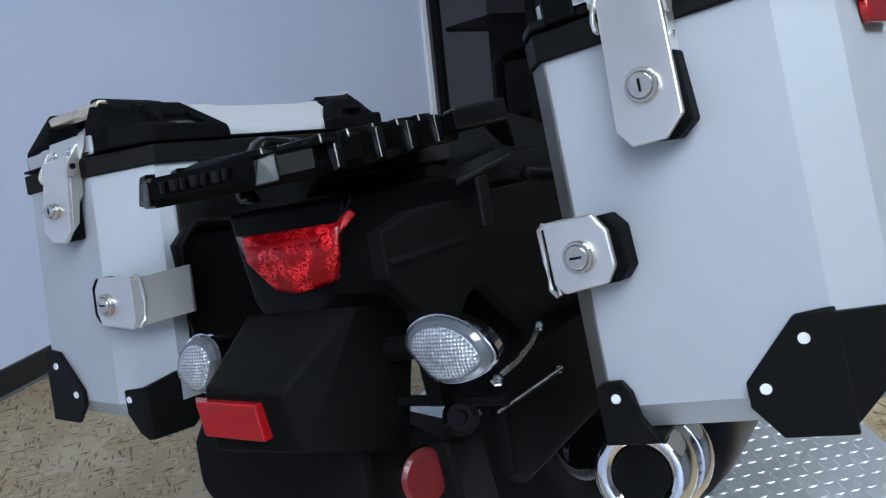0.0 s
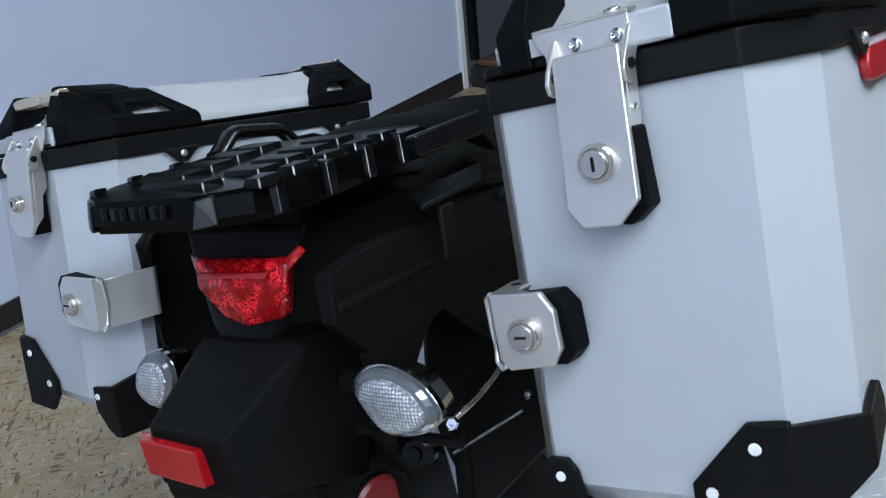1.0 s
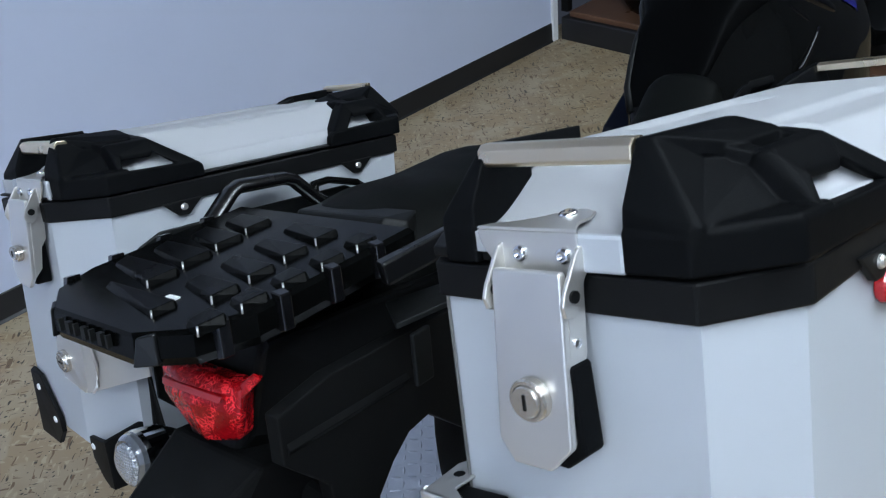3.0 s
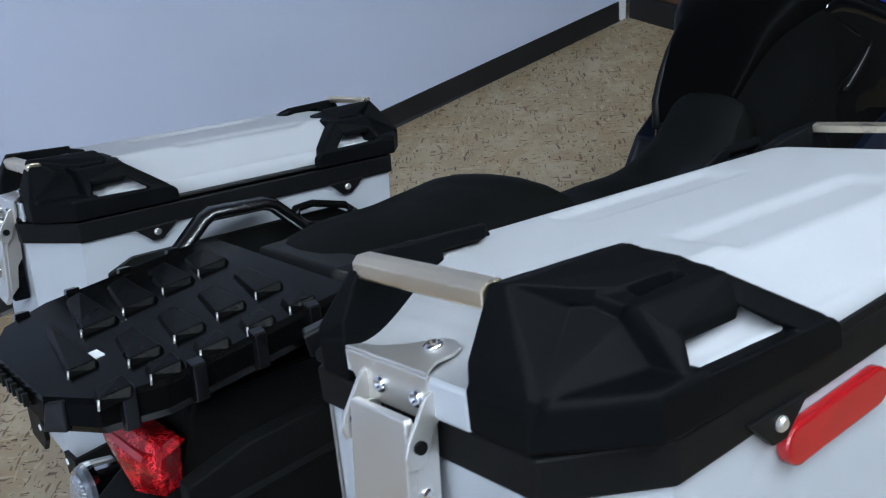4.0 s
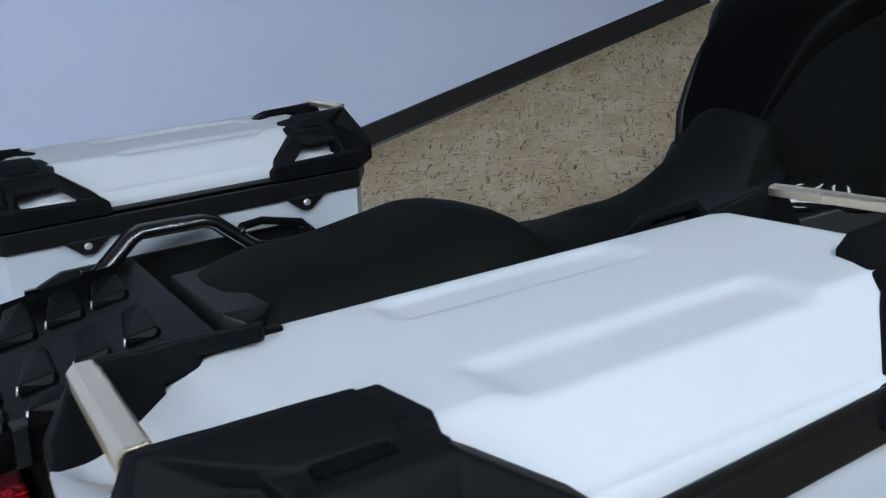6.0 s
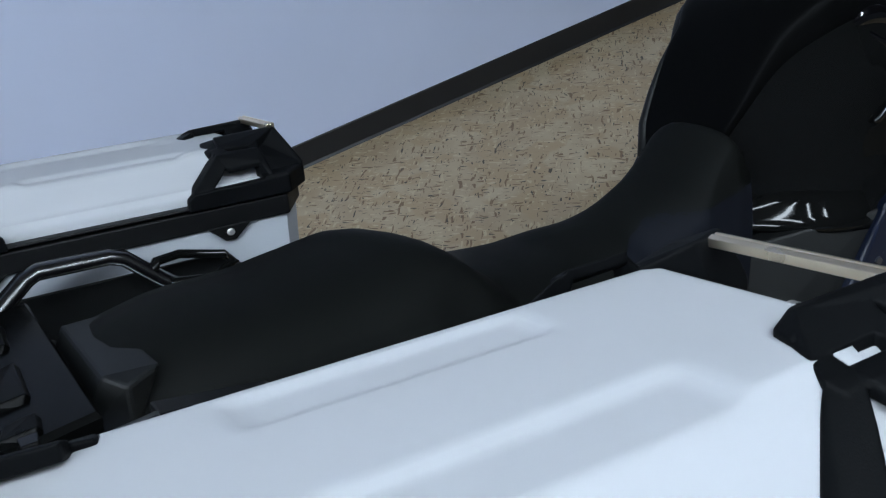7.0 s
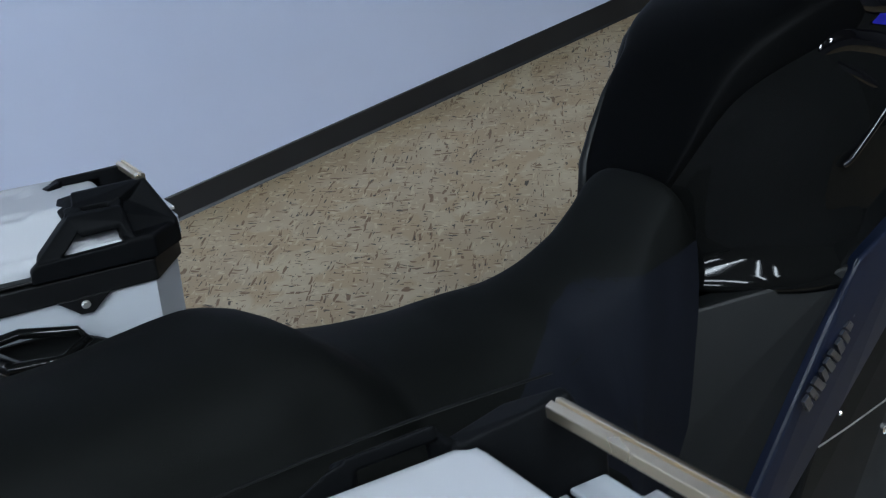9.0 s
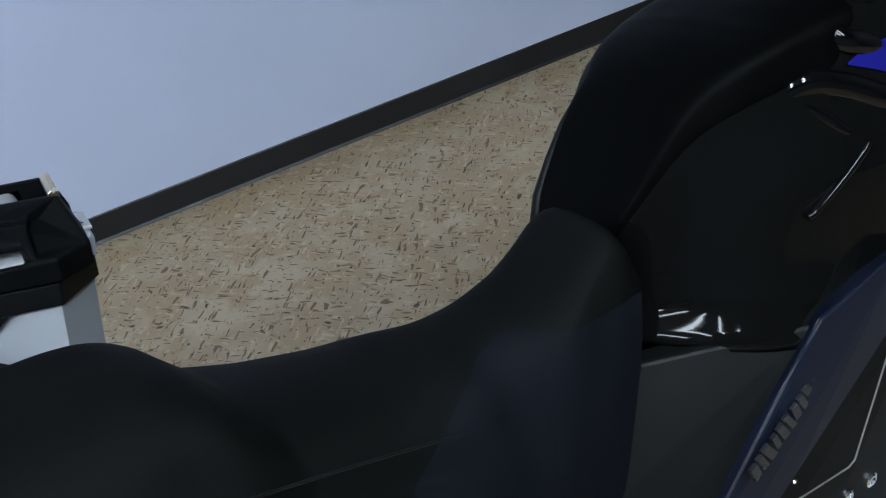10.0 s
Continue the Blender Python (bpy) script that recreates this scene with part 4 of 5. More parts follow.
SEAT = [  # y, top, half width, half width low, low edge
    (-0.004, -0.040, 0.095, 0.098, -0.085), (0.015, -0.012, 0.104, 0.108, -0.085), (0.035, 0.003, 0.110, 0.114, -0.085), (0.10, 0.013, 0.120, 0.128, -0.085), (0.20, 0.014, 0.125, 0.140, -0.090),
    (0.27, 0.021, 0.127, 0.146, -0.100), (0.31, 0.026, 0.120, 0.146, -0.102), (0.345, 0.016, 0.124, 0.146, -0.105), (0.372, -0.007, 0.127, 0.146, -0.110), (0.395, -0.026, 0.126, 0.146, -0.115), (0.46, -0.040, 0.124, 0.146, -0.130),
    (0.53, -0.0455, 0.122, 0.145, -0.150), (0.58, -0.037, 0.110, 0.138, -0.190), (0.62, -0.029, 0.091, 0.130, -0.225), (0.66, -0.011, 0.078, 0.122, -0.260), (0.70, 0.018, 0.068, 0.116, -0.295),
    (0.725, 0.046, 0.060, 0.113, -0.315), (0.75, 0.070, 0.058, 0.112, -0.335), (0.768, 0.064, 0.056, 0.112, -0.345), (0.785, 0.030, 0.060, 0.110, -0.345)]
CROWN = ((0.0, 0.0), (0.28, 0.002), (0.5, 0.008), (0.68, 0.018), (0.82, 0.032), (0.93, 0.050), (1.0, 0.072))


def seat_rings():
    rings = []
    for n in range(110):
        y = -0.004 + (0.785 + 0.004) * n / 109
        top, wt, wl, low = lerp_table(SEAT, y)
        nose = smooth01((y - 0.60) / 0.12)
        turn = 0.044 * smooth01((y - 0.48) / 0.24)
        sides = []
        for wide, flat in ((0.0, 1.0), (0.018 * nose, 1.0 - 0.68 * nose)):
            half = [(u * (wt + wide), y, top - d * flat * min(1.0, (top - low) / 0.09)) for u, d in CROWN]
            x1, z1 = half[-1][0], half[-1][2]
            sides.append(half + [(x1 + (wl - x1) * f, y, z1 + (low - z1) * g) for f, g in ((0.35, 0.2), (0.75, 0.55), (1.0, 1.0))])
        skew = 0.3 * smooth01((y - 0.05) / 0.15)
        ring = [(-x, yy, z) for x, yy, z in reversed(sides[0])] + sides[1][1:]
        # the step runs aslant over the seat, and the nose's flank falls back below
        rings.append([(turn + x, yy + skew * x * (1 - 0.75 * nose) - 0.20 * nose * max(0.0, -0.03 - z), z) for x, yy, z in ring])
    return rings


seat = part("seat", loft(seat_rings()), M_SEAT, bike, "matte black stepped seat", True)


def seat_flank():
    """The smooth vinyl panel on the rider's flank, under a slanting seam."""
    rows = []
    for ring in seat_rings():
        near = [Vector(p) for p in ring[9:]]
        if near[0].y < 0.47:
            continue
        over = [p.z - lerp_table(((0.40, -0.20), (0.50, -0.130), (0.64, -0.034), (0.70, -0.014), (0.80, 0.000)), p.y)[0] for p in near]
        cut = next((k for k in range(1, len(near)) if over[k] < 0 <= over[k - 1]), None)
        if cut is None:
            continue
        first = near[cut - 1].lerp(near[cut], over[cut - 1] / (over[cut - 1] - over[cut]))
        line = [first] + near[cut:]
        row = []
        for n in range(9):
            u = n / 8 * (len(line) - 1)
            k = min(int(u), len(line) - 2)
            row.append(line[k].lerp(line[k + 1], u - k) + Vector((0.0012 if n else 0.0002, 0, 0)))
        rows.append(row)
    bm = bmesh.new()
    made = [[bm.verts.new(p) for p in row] for row in rows]
    for ra, rb in zip(made, made[1:]):
        for k in range(8):
            bm.faces.new((ra[k], ra[k + 1], rb[k + 1], rb[k]))
    return bm


part("seat_flank", seat_flank(), M_FLANK, seat, "smooth black vinyl side panel with a bluish sheen in its colour", True)
part("seat_seam", tube([(0.148, 0.06 + 0.5 * k / 12, -0.045 + 0.012 * math.sin(k / 4) - 0.02 * k / 12) for k in range(13)], 0.0015, 6), M_BLACK, seat)

# tank: narrow and steep behind, flaring out to the shoulders, with a rolled-out lower lip
TANK = [  # y, top, half width at the top, at the waist, at the lip
    (0.785, -0.030, 0.012, 0.012, 0.040), (0.800, 0.012, 0.025, 0.018, 0.065), (0.820, 0.066, 0.044, 0.040, 0.097), (0.840, 0.118, 0.060, 0.064, 0.126), (0.860, 0.165, 0.074, 0.086, 0.152), (0.880, 0.194, 0.086, 0.107, 0.174),
    (0.900, 0.212, 0.098, 0.123, 0.190), (0.920, 0.225, 0.106, 0.136, 0.202), (0.950, 0.239, 0.114, 0.150, 0.214), (1.000, 0.256, 0.124, 0.164, 0.222), (1.060, 0.271, 0.134, 0.175, 0.227), (1.140, 0.282, 0.140, 0.185, 0.229), (1.220, 0.285, 0.144, 0.190, 0.229), (1.310, 0.265, 0.135, 0.185, 0.220), (1.400, 0.200, 0.110, 0.160, 0.190)]


def tank_at(y, v, s, out=0.0):
    """A place on the tank's skin: v is the share of its height, s the side."""
    top, wt, wm, wl = lerp_table(TANK, y)
    side = wm + (wl - wm) * 0.72 * max(0.0, 1 - v / 0.25) ** 2 + (wt - wm) * smooth01((v - 0.50) / 0.50)
    side -= 0.012 * (1 - v / 0.07) ** 2 if v < 0.07 else 0.0
    side = max(side, (0.093 - 0.011 * smooth01((y - 0.83) / 0.06) - 0.007 * smooth01((y - 0.88) / 0.08)) * smooth01((y - 0.755) / 0.060)) if s < 0 else side
    return (0.020 + s * (side * max(0.0, 1 - max(0.0, (v - 0.90) / 0.10) ** 4.0) ** 0.5 + out), y, -0.080 + v * (top + 0.080))


rings = []
for n in range(80):
    y = 0.785 + 0.615 * n / 79
    vs = (0.0, 0.03, 0.07, 0.12, 0.17, 0.22, 0.27, 0.32, 0.37, 0.42, 0.48, 0.55, 0.63, 0.71, 0.79, 0.86, 0.90, 0.925, 0.945, 0.96, 0.972, 0.982, 0.990, 0.996)
    rings.append([tank_at(y, v, -1) for v in vs] + [tank_at(y, 1.0, 1)] + [tank_at(y, v, 1) for v in reversed(vs)])
tank = part("fuel_tank", loft(rings), M_GLOSS, bike, "gloss black fuel tank", True)

# added matte skin over the tank's top, where gloss would mirror the lamps
rings = []
for n in range(2, 78):
    y = 0.785 + 0.615 * n / 79
    top_vs = (0.80, 0.83, 0.86, 0.90, 0.925, 0.945, 0.96, 0.972, 0.982, 0.990, 0.996)
    proud = [-0.0015, 0.001] + [0.0022] * 9
    fade = smooth01((y - 1.00) / 0.06)
    rings.append([tank_at(y, v, -1, o) for v, o in zip(top_vs, proud)] + [Vector(tank_at(y, 1.0, 1)) + Vector((0, 0, 0.0025))] + [tank_at(y, v + (0.994 - v) * fade, 1, o) for v, o in reversed(list(zip(top_vs, proud)))])
part("tank_matte_skin", loft(rings), M_TANK_MATTE, tank, "added matte black skin that keeps reflections off the tank", True)

# ribbed rubber edging on the far shoulder, blue wedge on the near one
bm = bmesh.new()
for n in range(5):
    y = 0.893 + 0.0075 * n
    hull([tank_at(yy, v, -1, o) for yy in (y, y + 0.0032) for v in (0.885, 0.915) for o in (-0.006, 0.0030)], 0.0008, bm)
part("tank_edging", bm, M_BLACK, tank, "black ribbed rubber edging")
part("tank_pad", tube([tank_at(0.800 + 0.355 * n / 20, 0.88, -1, 0.001) for n in range(21)], 0.0080, 10), M_SIDE, tank, "matte black knee pad", True)
bm = bmesh.new()
grid = []
for n in range(15):
    f = n / 14
    lo_v, hi_v = 0.815 - 0.215 * f, 0.82 + 0.065 * f ** 0.6
    grid.append([bm.verts.new(tank_at(1.022 + 0.18 * f, lo_v + (hi_v - lo_v) * r / 6, 1, 0.0018)) for r in range(7)])
for ga, gb in zip(grid, grid[1:]):
    for r in range(6):
        bm.faces.new((ga[r], gb[r], gb[r + 1], ga[r + 1]))
part("tank_graphic", bm, M_BLUEGR, tank, "bright blue wedge graphic", True)
# raised shoulder crest
CREST = [(0.945, 0.775), (0.953, 0.795), (0.975, 0.805), (1.005, 0.778), (1.057, 0.705), (1.12, 0.63)]


def crest(name, pts, r, sink):
    """A rounded edge that rises a little out of the tank's skin and dies away at its ends."""
    last = len(pts) - 1
    pts = [Vector(p) - Vector(sink) * r * (0.62 + 0.7 * abs(2 * n / last - 1) ** 4) for n, p in enumerate(pts)]
    part(name, tube(pts, r, 20), M_LACQ, tank, "gloss black raised edge shaped to hold a highlight", True)


def glide(pts, count=16):
    table = [(n / (len(pts) - 1), *p) for n, p in enumerate(pts)]
    return [lerp_table(table, n / count) for n in range(count + 1)]


crest("shoulder_crest", [tank_at(0.947 + 0.175 * n / 24, lerp_table(CREST, 0.947 + 0.175 * n / 24)[0], 1) for n in range(25)], 0.016, (0.95, 0, 0.25))
# added edges that stand in for reflections in the gloss paint
crest("flank_highlight_crest", glide([(0.1825, 0.966, 0.054), (0.1843, 0.978, 0.064), (0.1885, 1.016, 0.099), (0.190, 1.040, 0.122)]), 0.0045, (1, 0, 0.1))
crest("highlight_branch", glide([(0.152, 0.964, 0.168), (0.159, 0.977, 0.159), (0.168, 0.991, 0.150), (0.1755, 1.005, 0.140), (0.181, 1.018, 0.130)]), 0.008, (0.95, -0.2, 0.25))
crest("upper_highlight_crest", glide([(0.114, 1.002, 0.247), (0.135, 1.010, 0.237), (0.152, 1.022, 0.227), (0.158, 1.040, 0.223), (0.163, 1.066, 0.222)]), 0.015, (0.6, -0.3, 0.7))

# side covers under the tank
for s in (1, -1):
    cov = part("side_cover", hull([(s * 0.118, 0.800, -0.088), (s * 0.203, 0.962, -0.056), (s * 0.208, 0.87, -0.235), (s * 0.206, 0.74, -0.40), (s * 0.160, 0.63, -0.42), (s * 0.140, 0.72, -0.24), (s * 0.09, 0.80, -0.09), (s * 0.15, 0.962, -0.06), (s * 0.14, 0.74, -0.40), (s * 0.09, 0.63, -0.42)], 0.004), M_SIDE, bike, "dark grey textured side cover")
    cowl = part("side_cowl", hull([(s * 0.210, 0.958, -0.048), (s * 0.222, 1.07, 0.010), (s * 0.225, 1.16, 0.0), (s * 0.224, 0.93, -0.22), (s * 0.219, 0.74, -0.42), (s * 0.21, 0.70, -0.43), (s * 0.16, 0.985, -0.06), (s * 0.17, 1.16, 0.0), (s * 0.17, 0.93, -0.22), (s * 0.16, 0.70, -0.43)], 0.004), M_BLUE, bike, "dark blue side cowl")
    for n in range(10):
        f = n / 9
        c = Vector((s * (0.2235 - 0.009 * f), 0.862 + 0.096 * f, -0.186 + 0.068 * f))
        d, e = Vector((0, 0.0042, 0.0030)), Vector((0, 0.0055 + 0.002 * (n % 3), -0.0085))
        hgt = Vector((s * 0.0022, 0, 0))
        part("raised_mark", hull([c + i * d * (0.8 if n % 2 else 1.0) + j * e + q for i in (-1, 1) for j in (-1, 1) for q in (-hgt, hgt)], 0.0006), M_MARK, cowl)
    # lower engine cover, seam strip and bolts in front of the cowl
    low = part("engine_cover", hull([(s * 0.205, 0.985, -0.130), (s * 0.222, 1.16, -0.02), (s * 0.221, 1.26, -0.20), (s * 0.221, 1.26, -0.42), (s * 0.220, 0.97, -0.44), (s * 0.210, 0.86, -0.40), (s * 0.207, 0.93, -0.24), (s * 0.12, 0.985, -0.13), (s * 0.12, 1.16, -0.02), (s * 0.12, 1.26, -0.2), (s * 0.12, 0.86, -0.40), (s * 0.12, 1.26, -0.42)], 0.004), M_BLACK, bike, "black engine cover")
    part("edge_strip", tube([(s * 0.2225, 1.10, -0.070), (s * 0.2225, 1.076, -0.124), (s * 0.2225, 1.046, -0.248), (s * 0.2225, 1.036, -0.254), (s * 0.2225, 0.954, -0.258), (s * 0.220, 0.90, -0.262)], 0.0011, 6), M_STEEL, low)
    for by, bz, br in ((0.932, -0.228, 0.0030), (1.089, -0.294, 0.010), (1.045, -0.298, 0.008)):
        part("bolt", lathe([(br, -0.006), (br, 0.002), (br * 0.7, 0.0035), (br * 0.45, 0.0035), (br * 0.4, 0.001), (0.0004, 0.001)], (s * 0.222, by, bz), (s, 0, 0), 14), M_CHROME, low, "bright steel bolt")

# rack
def rack_top(y):
    return -0.030 + 0.030 * (y + 0.262) / 0.262


rack = part("luggage_rack", bevelled(loft([[(x * k, y * k2 + o, rack_top(y) - d) for x, y in ((-0.14, 0.0), (-0.14, -0.19), (-0.118, -0.236), (-0.07, -0.262), (0.07, -0.262), (0.118, -0.236), (0.14, -0.19), (0.14, 0.0))] for k, k2, o, d in ((0.97, 1.0, 0.004, 0.03), (1.0, 1.0, 0, 0.022), (0.985, 1.0, 0.002, 0.004), (0.95, 0.985, -0.001, 0.0))]), 0.002, 1, 20), M_RACK, bike, "satin black moulded rear rack with raised blocks")


def rack_block(x0, x1, y, long=0.041, tall=0.0065):
    """A wedge-shaped block: steep at its back edge, running out flat towards the seat."""
    z, z2 = rack_top(y), rack_top(y + long)
    lean = 0.012 * (x1 - x0) / 0.06
    block = part("rack_block", hull([(x0, y + lean, z - 0.002), (x1, y, z - 0.002), (x0 + 0.003, y + lean + 0.003, z + tall * 0.9), (x1 - 0.003, y + 0.002, z + tall),
                                     (x0 - 0.003, y + long * 0.7, z2 - 0.003), (x1 + 0.003, y + long * 0.7, z2 - 0.003), (x0 + 0.003, y + long * 0.88, z2 + tall * 0.8), (x1 - 0.003, y + long * 0.82, z2 + tall * 0.75), (x0 + 0.004, y + long, z2 - 0.001), (x1 - 0.004, y + long * 0.92, z2 - 0.001)], 0.0009), M_BLOCK, rack)
    # glint of the corner's upright edge, put in as a steel sliver
    part("block_glint", tube([(x1 + 0.0006, y - 0.0006, z - 0.001), (x1 - 0.0022, y + 0.0014, z + tall - 0.0004)], 0.0009, 8), M_STEEL, block, "bright steel sliver standing in for the corner's glint", True)


for k, y in enumerate((-0.239, -0.197, -0.154, -0.110, -0.067)):
    if k:
        rack_block(-0.118 + 0.006 * k, -0.004 - 0.008 * k, y)
        rack_block(0.030 - 0.007 * k, 0.093 - 0.005 * k, y + 0.001, 0.036)
    else:
        rack_block(-0.060, 0.058, y + 0.004, 0.030, 0.006)
    rack_block(0.103, 0.1315, y, 0.034, 0.007)
for y in (-0.212, -0.158, -0.101, -0.045):
    for s in (1, -1):
        z = rack_top(y)
        tuck = 0.011 if y < -0.2 else 0.0
        part("rack_rib", hull([(s * (0.139 - tuck), y - 0.012, z - 0.030), (s * (0.139 - tuck), y + 0.003, z - 0.030), (s * (0.130 - tuck), y - 0.009, z + 0.004), (s * (0.130 - tuck), y + 0.005, z + 0.004), (s * (0.1465 - tuck), y - 0.011, z - 0.028), (s * (0.1465 - tuck), y + 0.000, z - 0.028), (s * (0.142 - tuck), y - 0.008, z + 0.002), (s * (0.142 - tuck), y + 0.003, z + 0.002)], 0.0012), M_POLISH, rack, "polished rib")
for s in (1, -1):
    part("rack_corner", hull([(s * 0.091, -0.2543, -0.056), (s * 0.070, -0.2655, -0.058), (s * 0.088, -0.2520, -0.030), (s * 0.074, -0.2610, -0.033), (s * 0.088, -0.246, -0.056), (s * 0.070, -0.258, -0.058), (s * 0.086, -0.246, -0.030), (s * 0.074, -0.256, -0.033)], 0.0015), M_RAIL, rack, "satin black corner facet")
for k in range(7):
    x = -0.050 + 0.014 * k
    part("raised_mark", box((x, -0.2665, -0.047), (x + 0.003 + 0.004 * (k % 2), -0.262, -0.036)), M_SIDE, rack)

# grab rails
part("grab_rail", hull([(0.185, -0.090, -0.005), (0.186, -0.086, -0.027), (0.188, 0.030, 0.010), (0.190, 0.030, -0.016), (0.166, -0.080, -0.007), (0.166, -0.074, -0.030), (0.172, 0.034, 0.006), (0.172, 0.034, -0.018)], 0.003), M_RAIL, bike, "flat satin black grab rail")
part("rail_stay", hull([(0.186, 0.030, 0.008), (0.188, 0.030, -0.014), (0.146, 0.130, -0.022), (0.148, 0.130, -0.042), (0.150, 0.032, 0.003), (0.152, 0.032, -0.016), (0.130, 0.130, -0.024), (0.132, 0.130, -0.042)], 0.003), M_BLACK, bike, "black rail stay")
path = [(-0.130, -0.060, -0.060), (-0.152, -0.048, -0.045), (-0.158, -0.036, -0.026), (-0.161, -0.030, -0.018), (-0.166, 0.008, 0.012), (-0.167, 0.020, 0.017), (-0.168, 0.090, 0.014), (-0.167, 0.105, 0.009), (-0.164, 0.140, -0.024), (-0.155, 0.17, -0.045), (-0.13, 0.24, -0.07)]
part("grab_rail", tube(path, 0.0090, 12, 1.5), M_LOOP, bike, "flat satin black grab rail loop", True)
path = [(-0.158, 0.130, -0.012), (-0.166, 0.138, -0.004), (-0.169, 0.165, -0.003), (-0.167, 0.215, -0.016), (-0.158, 0.222, -0.024), (-0.150, 0.195, -0.034), (-0.150, 0.145, -0.026)]
part("tie_down_loop", tube(path, 0.0050, 10, 1.4), M_GLOSS, bike, "small gloss black tie-down loop", True)
# bright bracket plates between rack and carrier
part("side_bracket", hull([(0.126, -0.035, -0.066), (0.188, 0.018, -0.044), (0.200, -0.002, -0.056), (0.158, -0.055, -0.076), (0.126, -0.035, -0.070), (0.188, 0.018, -0.049), (0.200, -0.002, -0.062), (0.158, -0.055, -0.082)], 0.001), M_SIDE, bike, "grey-black side bracket plate")
part("seat_hem", hull([(-0.050, 0.014, 0.000), (0.085, 0.016, 0.002), (0.104, 0.030, -0.004), (-0.045, -0.010, -0.050), (0.075, -0.010, -0.050), (0.112, 0.026, -0.050), (-0.050, 0.050, 0.000), (0.090, 0.060, 0.000), (-0.050, 0.040, -0.050)], 0.003), M_SIDE, seat, "dark grey seat end pad")

# tail
tail = part("tail_cowl", hull([(-0.085, -0.150, -0.075), (0.085, -0.150, -0.075), (-0.055, -0.160, -0.172), (0.055, -0.160, -0.172), (-0.13, 0.10, -0.06), (0.13, 0.10, -0.06), (-0.145, 0.30, -0.10), (0.145, 0.30, -0.10), (-0.12, 0.30, -0.17), (0.12, 0.30, -0.17), (-0.03, -0.17, -0.20), (0.03, -0.17, -0.20), (-0.09, 0.05, -0.215), (0.09, 0.05, -0.215)], 0.006), M_BLACK, bike, "black plastic tail section")
lens = part("tail_light", hull([(-0.034, -0.186, -0.100), (0.094, -0.184, -0.100), (0.094, -0.191, -0.128), (-0.026, -0.194, -0.128), (0.004, -0.190, -0.160), (0.078, -0.184, -0.158), (0.036, -0.194, -0.166), (0.034, -0.204, -0.122), (-0.036, -0.160, -0.105), (0.082, -0.162, -0.102), (0.002, -0.160, -0.164), (0.066, -0.160, -0.160)], 0.004), M_RED, bike, "red faceted brake light lens")
part("lens_tip", hull([(0.084, -0.184, -0.104), (0.090, -0.188, -0.116), (0.104, -0.178, -0.088), (0.109, -0.174, -0.096), (0.082, -0.165, -0.108), (0.101, -0.165, -0.096)], 0.002), M_RED, lens)
part("lens_tip", hull([(-0.030, -0.184, -0.102), (-0.022, -0.190, -0.132), (-0.058, -0.170, -0.098), (-0.050, -0.168, -0.122), (-0.03, -0.16, -0.104), (-0.045, -0.14, -0.12)], 0.002), M_DRED, lens, "dark red smooth wing")
part("lens_step", hull([(-0.018, -0.197, -0.112), (0.078, -0.196, -0.110), (-0.014, -0.200, -0.117), (0.076, -0.199, -0.116), (-0.018, -0.18, -0.112), (0.076, -0.18, -0.11)], 0.0008), M_REFL, lens, "lighter red moulded step")
fender = part("rear_fender", hull([(-0.055, -0.175, -0.185), (0.090, -0.175, -0.185), (-0.020, -0.282, -0.236), (0.075, -0.280, -0.240), (-0.030, -0.272, -0.30), (0.085, -0.272, -0.30), (-0.085, -0.06, -0.205), (0.085, -0.06, -0.205), (-0.07, -0.09, -0.36), (0.07, -0.09, -0.36)], 0.005), M_COVER, bike, "black plastic rear fender")
part("fender_reflector", hull([(-0.022, -0.292, -0.246), (0.048, -0.288, -0.251), (-0.018, -0.290, -0.280), (0.051, -0.286, -0.286), (-0.042, -0.274, -0.246), (0.048, -0.274, -0.251), (-0.036, -0.274, -0.275), (0.051, -0.272, -0.286)], 0.0015), M_REFL, bike, "rectangular red reflector")


def indicator(cx, s, wide=1.0, drop=0.0, y=-0.165):
    """A clear teardrop turn signal on a stalk."""
    out = [(-0.050, 0.004), (-0.046, 0.018), (-0.032, 0.028), (-0.010, 0.032), (0.014, 0.027), (0.036, 0.014), (0.050, -0.006), (0.046, -0.018), (0.030, -0.028), (0.006, -0.034), (-0.018, -0.032), (-0.036, -0.016)]
    out = glide([(u * wide, v) for u, v in out + out[:1]], 36)[:-1]
    c = Vector((cx, y, -0.232 + drop))
    bm = loft([[(c.x + s * u * k, c.y + d, c.z + v * k) for u, v in out] for k, d in ((0.4, 0.05), (0.85, 0.03), (1.0, 0.006), (1.0, 0.0))])
    ind = part("turn_signal", bevelled(bm, 0.0015, 1, 20), M_CHROME, bike, "clear turn signal on a black stalk")
    bm = loft([[(c.x + s * (u * k), c.y + d, c.z + v * k) for u, v in out] for k, d in ((0.97, 0.001), (0.95, -0.005), (0.84, -0.009), (0.78, -0.0095))])
    part("lens_rim", bevelled(bm, 0.001, 1, 15), M_CLEAR, ind, "clear smooth lens rim")
    bm = loft([[(c.x + s * (u * k), c.y + d, c.z + v * k - 0.002) for u, v in out] for k, d in ((0.76, -0.008), (0.74, -0.0115), (0.55, -0.0140), (0.25, -0.0155))])
    part("signal_lens", bevelled(bm, 0.001, 1, 15), M_LENS, ind, "clear honeycomb lens")
    part("stalk", tube([(c.x - s * 0.015, c.y + 0.03, c.z), (c.x - s * 0.07, c.y + 0.05, c.z - 0.008), (s * 0.06, c.y + 0.06, c.z - 0.012)], 0.013, 12), M_BLACK, ind)


